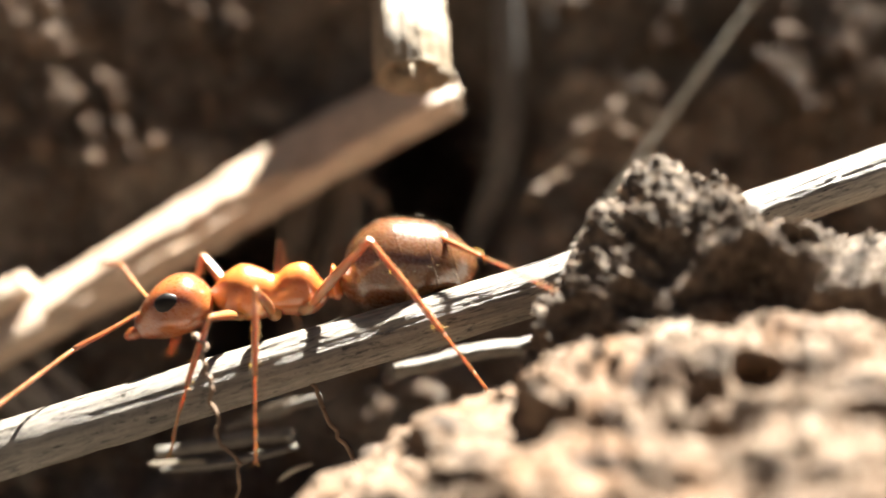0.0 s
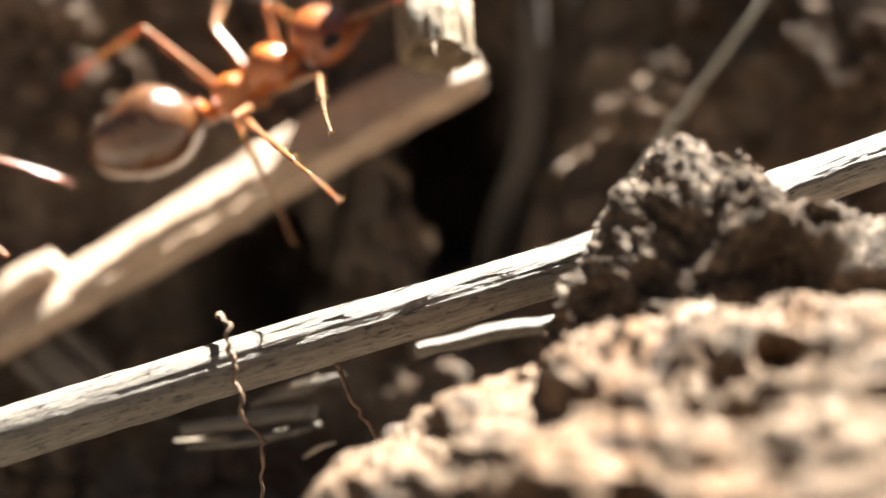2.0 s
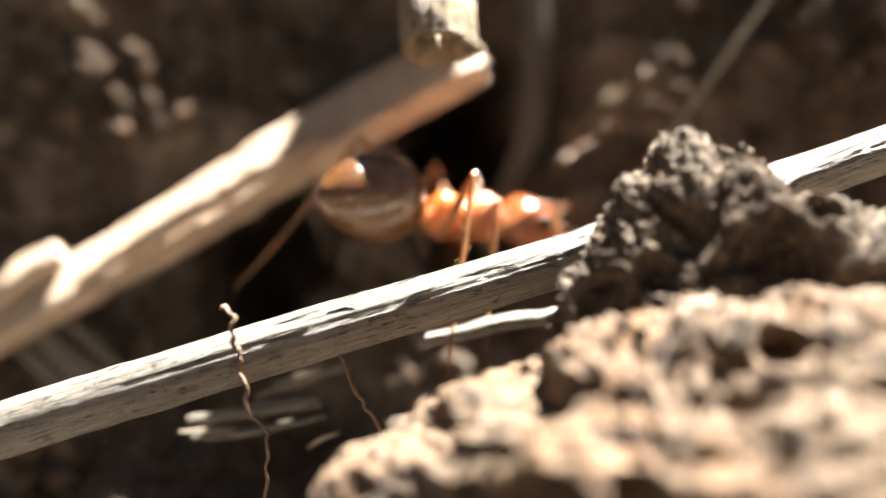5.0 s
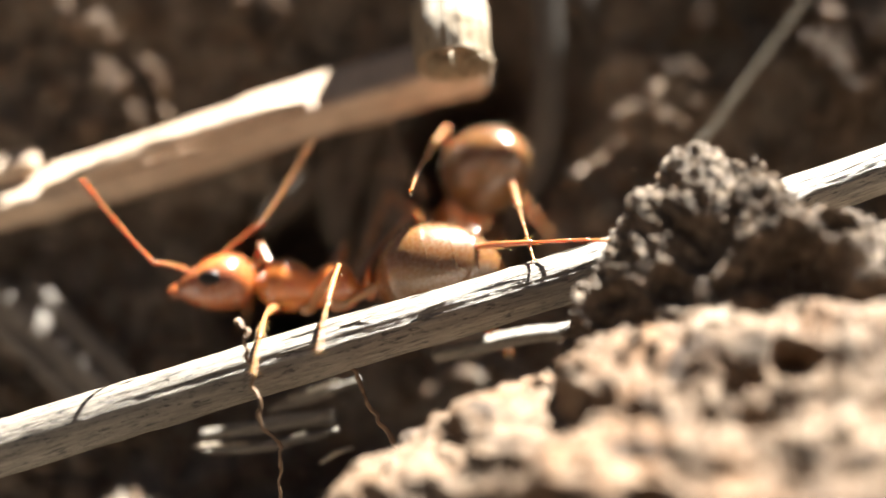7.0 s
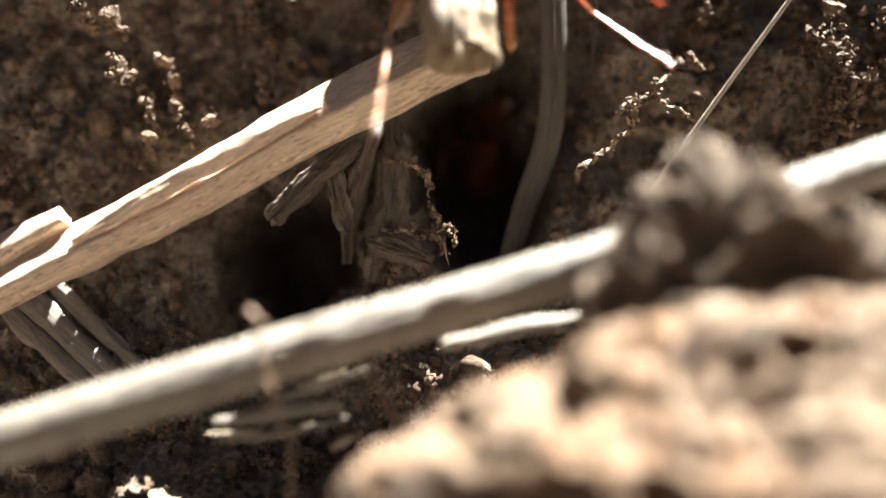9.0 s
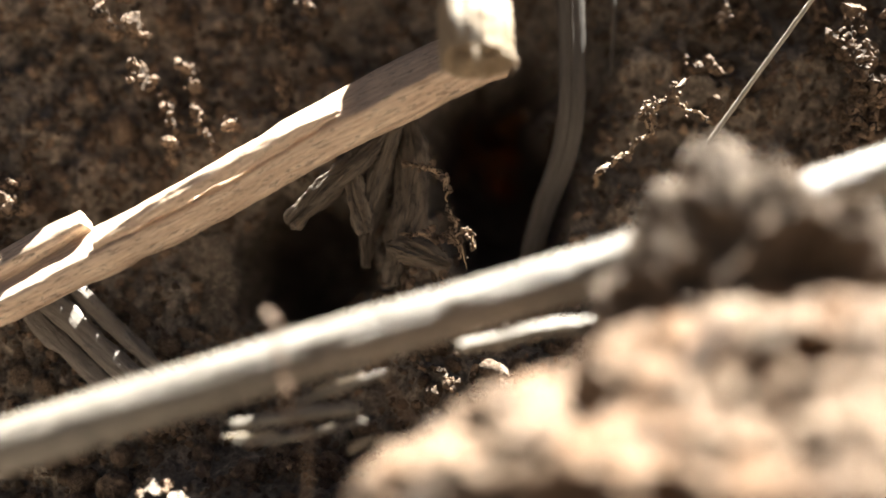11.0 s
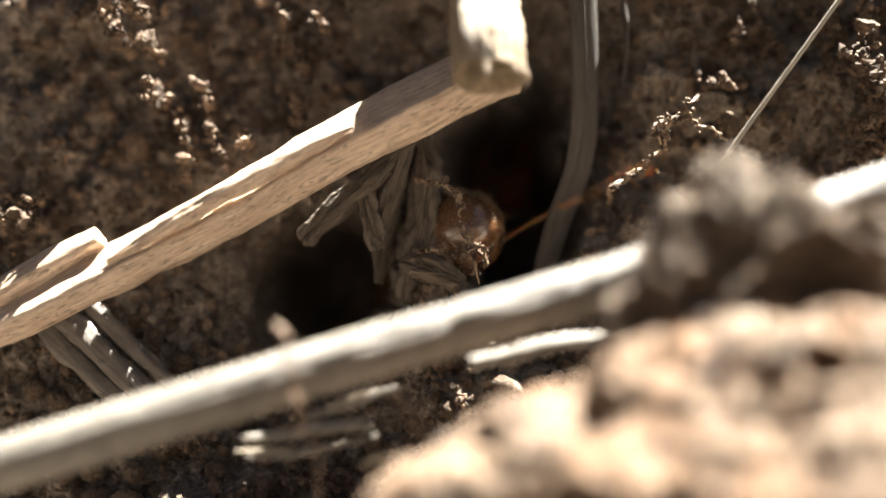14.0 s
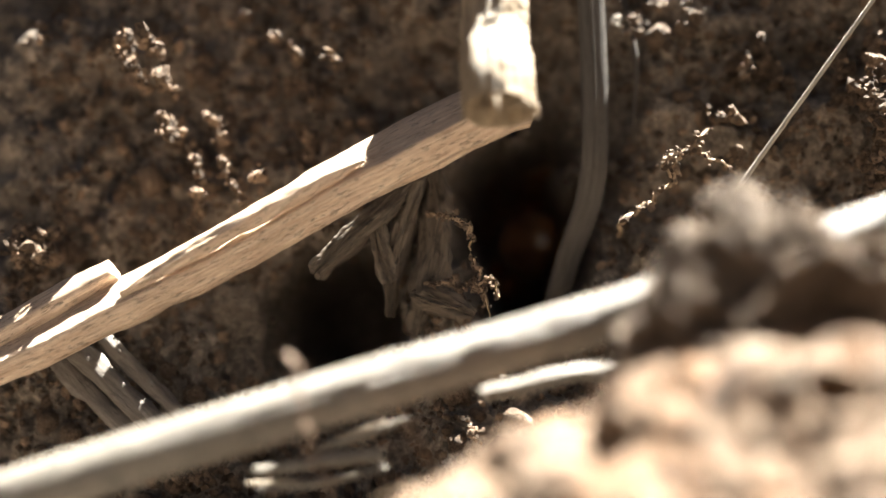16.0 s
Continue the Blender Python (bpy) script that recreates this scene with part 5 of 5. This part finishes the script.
    walk(made[0], [(t, pose(x * MM, y * MM, z * MM, rx, ry, rz)) for t, x, y, z, rx, ry, rz in [
        (0, 7.2, 27.31, 27.58, -8.55, 3.94, 178.53), (5.5, 6.49, 27.32, 26.99, -8.55, 3.95, -179.68), (5.9, 5.05, 26.61, 28.22, -8.55, 3.58, -179.6), (6.2, 3.59, 25.9, 29.46, -8.62, 8.06, -179.62),
        (6.4, 2.42, 25.88, 29.74, -8.59, 4.64, -179.69), (6.5, 1.46, 25.77, 29.7, -8.59, 4.09, -179.74), (6.6, -1.44, 25.64, 29.41, -8.62, 4.79, -180.5), (6.7, -2.31, 25.63, 29.48, -8.68, 6.08, -181.27),
        (6.9, -3.33, 25.61, 29.22, -8.7, 4.77, -182.79), (7, -3.21, 25.61, 29.45, -8.68, 1.72, -183.51), (7.1, -3.12, 25.57, 30.01, -9.62, -8.64, -184.18), (7.2, -2.56, 25.65, 30.1, -10.57, -11.46, -184.95),
        (7.3, -2.47, 25.62, 29.9, -11.43, -8.53, -185.78), (7.4, -2.64, 25.68, 30.23, -22.94, -18.98, 136.61), (7.5, -3.77, 26.03, 30.96, -59.89, -39.61, -187), (7.6, -3.73, 26.3, 31.45, -61.78, -45.14, -184.66),
        (7.7, -4.12, 26.56, 31.97, -37.82, -42.42, 135.52), (7.8, -4.65, 27.11, 33.55, -40.71, -57.35, 140.65), (7.9, -4.37, 27.48, 34.84, 5.35, -57.06, 82.47), (8, -3.71, 27.66, 35.27, 16.1, -45.45, 71.37),
        (8.1, -3.02, 27.65, 35.04, 35.33, -37.07, 45.22), (8.2, -2.47, 27.73, 34.89, 25.8, -22.44, 8.08), (8.3, -2.38, 27.81, 35.03, 23.62, -3.73, 17.38), (8.5, -2.84, 27.76, 35.26, 23.36, -7.94, 24.66),
        (8.6, -2.7, 27.76, 35.21, 23.93, 4.49, 11.6), (8.7, -2.35, 27.77, 34.91, 25.01, 17.32, 8.14), (8.8, -2.41, 27.77, 35.37, 25.27, 19.26, 4.57), (8.9, -1.54, 27.88, 36.85, 24.68, 14.32, 0.95),
        (9, -0.28, 28, 37.73, 25.06, 17.68, 0.97), (9.2, 5.01, 28.83, 40.59, 25.86, 22.98, 1.23), (9.4, 10.45, 29.7, 43.17, 26.1, 24.3, 1.47), (9.7, 18.98, 33.88, 45.61, 25.19, 18.47, 1.59),
        (10.3, 32.77, 40.87, 44.78, 0, 0, 1.6), (11, 60.04, 42.42, 44.93, 0, 0, 1.87), (16, 58.95, 43.32, 46.71, 0, 0, 3.72)]])
    walk(made[1], [(t, pose(1.15 * MM, 0, 0.08 * MM, 0, nod, turn)) for t, nod, turn in [
        (0, 26.6, 0.4), (5.5, 26.6, 0.5), (5.9, 29.5, 0.7), (6.2, 29.24, 0.58), (6.4, 15.41, -1.06), (6.5, 15.45, -1.08),
        (6.6, 8.07, -1.23), (6.7, 4.3, -1.78), (6.9, -1.65, -2.18), (7, -3.23, -2.03), (7.1, -39.95, -9.18), (7.2, -38.26, -6.72),
        (7.3, -36.58, -4.46), (7.4, -2.7, -10.3), (7.5, -2.22, -21.94), (7.6, 8.13, -7.94), (7.7, -0.23, -0.83), (7.8, 40.31, -19.32),
        (7.9, 17.56, 2.49), (8, 28.6, 0.7), (8.1, 24.3, -10.3), (8.2, 30.2, -5.7), (8.3, 42.8, 14.3), (8.5, 28.5, -29.8),
        (8.6, 42, -11.9), (8.7, 32.6, -7.2), (8.8, 35.1, -8.7), (8.9, 23.2, -2.5), (9, 23, -2.5), (9.2, 18.2, -0.2),
        (9.4, 18.7, -0.5), (9.7, 14.7, 1.4), (10.3, 17.7, 0), (11, 17.7, 0), (16, 17.7, 0)]])
    walk(made[2], [(t, pose(-1.5 * MM, 0, -0.1 * MM, 0, nod, turn)) for t, nod, turn in [
        (0, 6.6, -0.2), (5.5, 6.6, -0.3), (5.9, 4, -0.3), (6.2, 4.2, -0.2), (6.4, 7, 0.4), (6.5, 7, 0.4),
        (6.6, 9.78, 0.63), (6.7, 10.95, 0.56), (6.9, 12.61, 0.51), (7, 13.48, 0.44), (7.1, 25.41, -0.05), (7.2, 24.33, -2.44),
        (7.3, 24.25, -4.73), (7.4, 23.78, 6.59), (7.5, -31, 42), (7.6, -28, 27), (7.7, 21.29, -0.09), (7.8, -11.67, 15.17),
        (7.9, 6.47, -1.67), (8, -2.88, -0.02), (8.1, 1.22, 8.44), (8.2, 0.11, 4.59), (8.3, -10.69, -6.66), (8.5, -1.39, 24.25),
        (8.6, -10.54, 9.94), (8.7, -4.29, 6.23), (8.8, -6.65, 6.31), (8.9, 1, 1.6), (9, 1.1, 1.6), (9.2, 4.3, 0.1),
        (9.4, 3.9, 0.3), (9.7, 6.5, -0.9), (10.3, 4.6, 0), (11, 4.6, 0), (16, 4.6, 0)]])
    stride(made, 5.8, 9.4, {
        ("middle", "left"): [
            (6.5, 2.07, 25.39, 31.1, 3.27, 22.63, 30.66), (7, -2.33, 23.88, 29.93, -2.45, 21.13, 28.64), (7.5, -3.54, 24.4, 30.4, -2.59, 21.68, 29.43),
            (7.6, -5.7, 26.15, 30.33, -5.47, 23.36, 29.16), (8, -4.97, 26.58, 35.98, -4.79, 23.88, 34.58), (8.5, -3.46, 28.94, 36.7, -3.32, 31.64, 38.08)],
        ("antenna", "left"): [
            (6.5, -1.79, 24.24, 29.32, -3.15, 22.61, 28.92), (7, -6.08, 24, 29.99, -6.83, 22.05, 30.51), (7.5, -6.87, 25.58, 32.91, -6.91, 23.47, 33.4),
            (7.6, -5.54, 24.64, 33.16, -5.95, 22.52, 33.28)],
        ("fore", "left"): [
            (6.5, -0.61, 25.42, 28.79, -1.05, 23.03, 27.95), (7, -3.78, 23.79, 28.93, -3.58, 21.32, 28.23), (7.5, -5.84, 25.89, 31.74, -7.03, 23.64, 31.42)],
        ("hind", "left"): [
            (6.5, 3.32, 23.36, 30.33, 3.65, 19.27, 29.55), (7, -0.12, 25.28, 30.26, 2.98, 22.49, 30.51), (7.5, -2.85, 23.94, 31.36, -0.55, 21.68, 28.7),
            (7.6, -2.43, 24.07, 30.62, -0.51, 20.92, 28.66), (7.8, -3.97, 24.82, 31.57, -1.57, 22.43, 29.13), (8, -5.51, 25.27, 35.06, -5.68, 21.77, 32.77),
            (8.5, -3.94, 29.45, 36.96, -5.36, 33.09, 38.45)],
        ("antenna", "right"): [
            (7, -4.23, 26.09, 30.86, -4.8, 27.65, 32.23), (7.5, -4.2, 26.7, 34.24, -4.79, 27.54, 36.14), (7.6, -4.29, 27.4, 34.45, -5.25, 28.89, 35.68),
            (8.5, 0.49, 28.24, 33.89, 0.64, 27.97, 31.76), (9, 3.03, 27.97, 35.67, 4.18, 26.34, 34.84)],
        ("middle", "right"): [
            (7, -2.54, 27.22, 30.44, -2.94, 29.98, 29.22), (7.5, -2.05, 27.18, 31.86, -2.82, 29.97, 30.91), (7.6, -2.23, 28.02, 32.03, -3.1, 30.72, 30.93),
            (8, -2.49, 26.22, 34.64, -1.36, 23.68, 33.4), (8.5, -1.75, 26.09, 34.41, -1.87, 28.99, 33.51)],
        ("hind", "right"): [
            (8, -3.1, 25.02, 33.42, -2.01, 23.36, 29.74), (8.5, -3.11, 24.95, 33.74, -4.98, 28.15, 31.8), (9, -1.71, 27.29, 35.06, -1.76, 23.83, 32.71)],
    })

    made = build_ant("orange ant with a dark brown gaster entering the hollow", ANT_DARK, meshes, 1.2)
    walk(made[0], [(t, pose(x * MM, y * MM, z * MM, rx, ry, rz)) for t, x, y, z, rx, ry, rz in [
        (0, 38.63, 39.83, 45.66, 0, 0, 178.65), (9.6, 36.79, 41.29, 44.92, 0, 0, -178.67), (10.2, 21.86, 39.05, 44.22, 0, 0, -178.44), (10.7, 7.64, 31.67, 45.89, -66.48, 43.67, -178.91),
        (11.2, 3.37, 30.23, 40.15, -76.59, 55.78, -179.11), (11.5, 1.73, 30.03, 36.65, -69.73, 48.01, -178.75), (11.8, 1.47, 32.32, 34.7, 5.58, 19.79, 118.78), (12, 0.96, 32.28, 34.32, 5.36, 24.93, 126.62),
        (12.3, 0.53, 32.42, 33.66, 6.09, 22.87, 122.5), (12.5, 0.45, 32.84, 33.12, 5.46, 23.31, 122.55), (12.6, 0.3, 33.12, 32.75, 5.42, 21.69, 121.27), (12.8, 0.11, 33.29, 32.46, 5.21, 17.83, 118.96),
        (13, 0.09, 32.75, 32.31, 4.64, 16.08, 117.76), (13.3, -0.37, 32.73, 32.08, 3.6, 14.64, 117.31), (13.5, -1.11, 32.87, 31.83, 4.31, 16, 126), (14, -1.76, 35.09, 30.3, 12.04, 13.3, 105.35),
        (14.3, -0.3, 39.0, 31, 12.04, 13.3, 105.35), (14.8, 0, 40.5, 31.3, 12.04, 13.3, 105.35), (16, 0, 41.5, 31.3, 12.04, 13.3, 105.35)]])
    walk(made[1], [(t, pose(1.15 * MM, 0, 0.08 * MM, 0, nod, turn)) for t, nod, turn in [
        (0, 17.7, 0), (9.6, 17.7, 0), (10.2, 17.7, 0), (10.7, 19, 2.9), (11.2, 18.9, -2.2), (11.5, 26.1, 12.9),
        (11.8, 25.38, 5.21), (12, 25.96, 4.52), (12.3, 26.42, 5.93), (12.5, 22, -0.1), (12.6, 18, 0.2), (12.8, 16.6, -0.2),
        (13, 21, 1.9), (13.3, 19.6, 5), (13.5, 17.7, 1.6), (14, 21.3, 2), (14.3, 21.3, 2), (14.8, 21.3, 2),
        (16, 21.3, 2)]])
    walk(made[2], [(t, pose(-1.5 * MM, 0, -0.1 * MM, 0, nod, turn)) for t, nod, turn in [
        (0, 4.6, 0), (9.6, 4.6, 0), (10.2, 4.6, 0), (10.7, 4, -2), (11.2, 5.5, 1.2), (11.5, 4.5, -8.6),
        (11.8, 1.39, -1.95), (12, 1.39, -0.01), (12.3, 1.38, -1.76), (12.5, 4.78, 1.74), (12.6, 7.04, 1.34), (12.8, 7.06, 1.15),
        (13, 3.28, -0.64), (13.3, 3.62, -3.17), (13.5, 4.61, -1.15), (14, 3.78, 0.33), (14.3, 3.78, 0.33), (14.8, 3.78, 0.33),
        (16, 3.78, 0.33)]])
    stride(made, 10, 14.5, {
        ("hind", "right"): [
            (12, 0.83, 29.37, 33.65, 4.77, 28.44, 34.68), (12.5, 0.19, 29.95, 32.32, 4.17, 29.22, 33.36), (13, -0.07, 29.66, 32.39, 3.15, 27.13, 33.24),
            (13.5, -0.41, 29.9, 32.57, 2.87, 27.43, 33.37), (14, 0.77, 32.91, 31.32, 4.5, 30.4, 33.11)],
        ("middle", "right"): [
            (12, 1.14, 30.54, 33.13, 4.13, 30.06, 32.84), (12.5, 0.39, 30.97, 32.36, 2.3, 33.32, 32.07)],
        ("hind", "left"): [
            (12, 0.78, 31.93, 36.86, 0.42, 35.63, 38.78)],
    }, tuck=1.0)


motions()
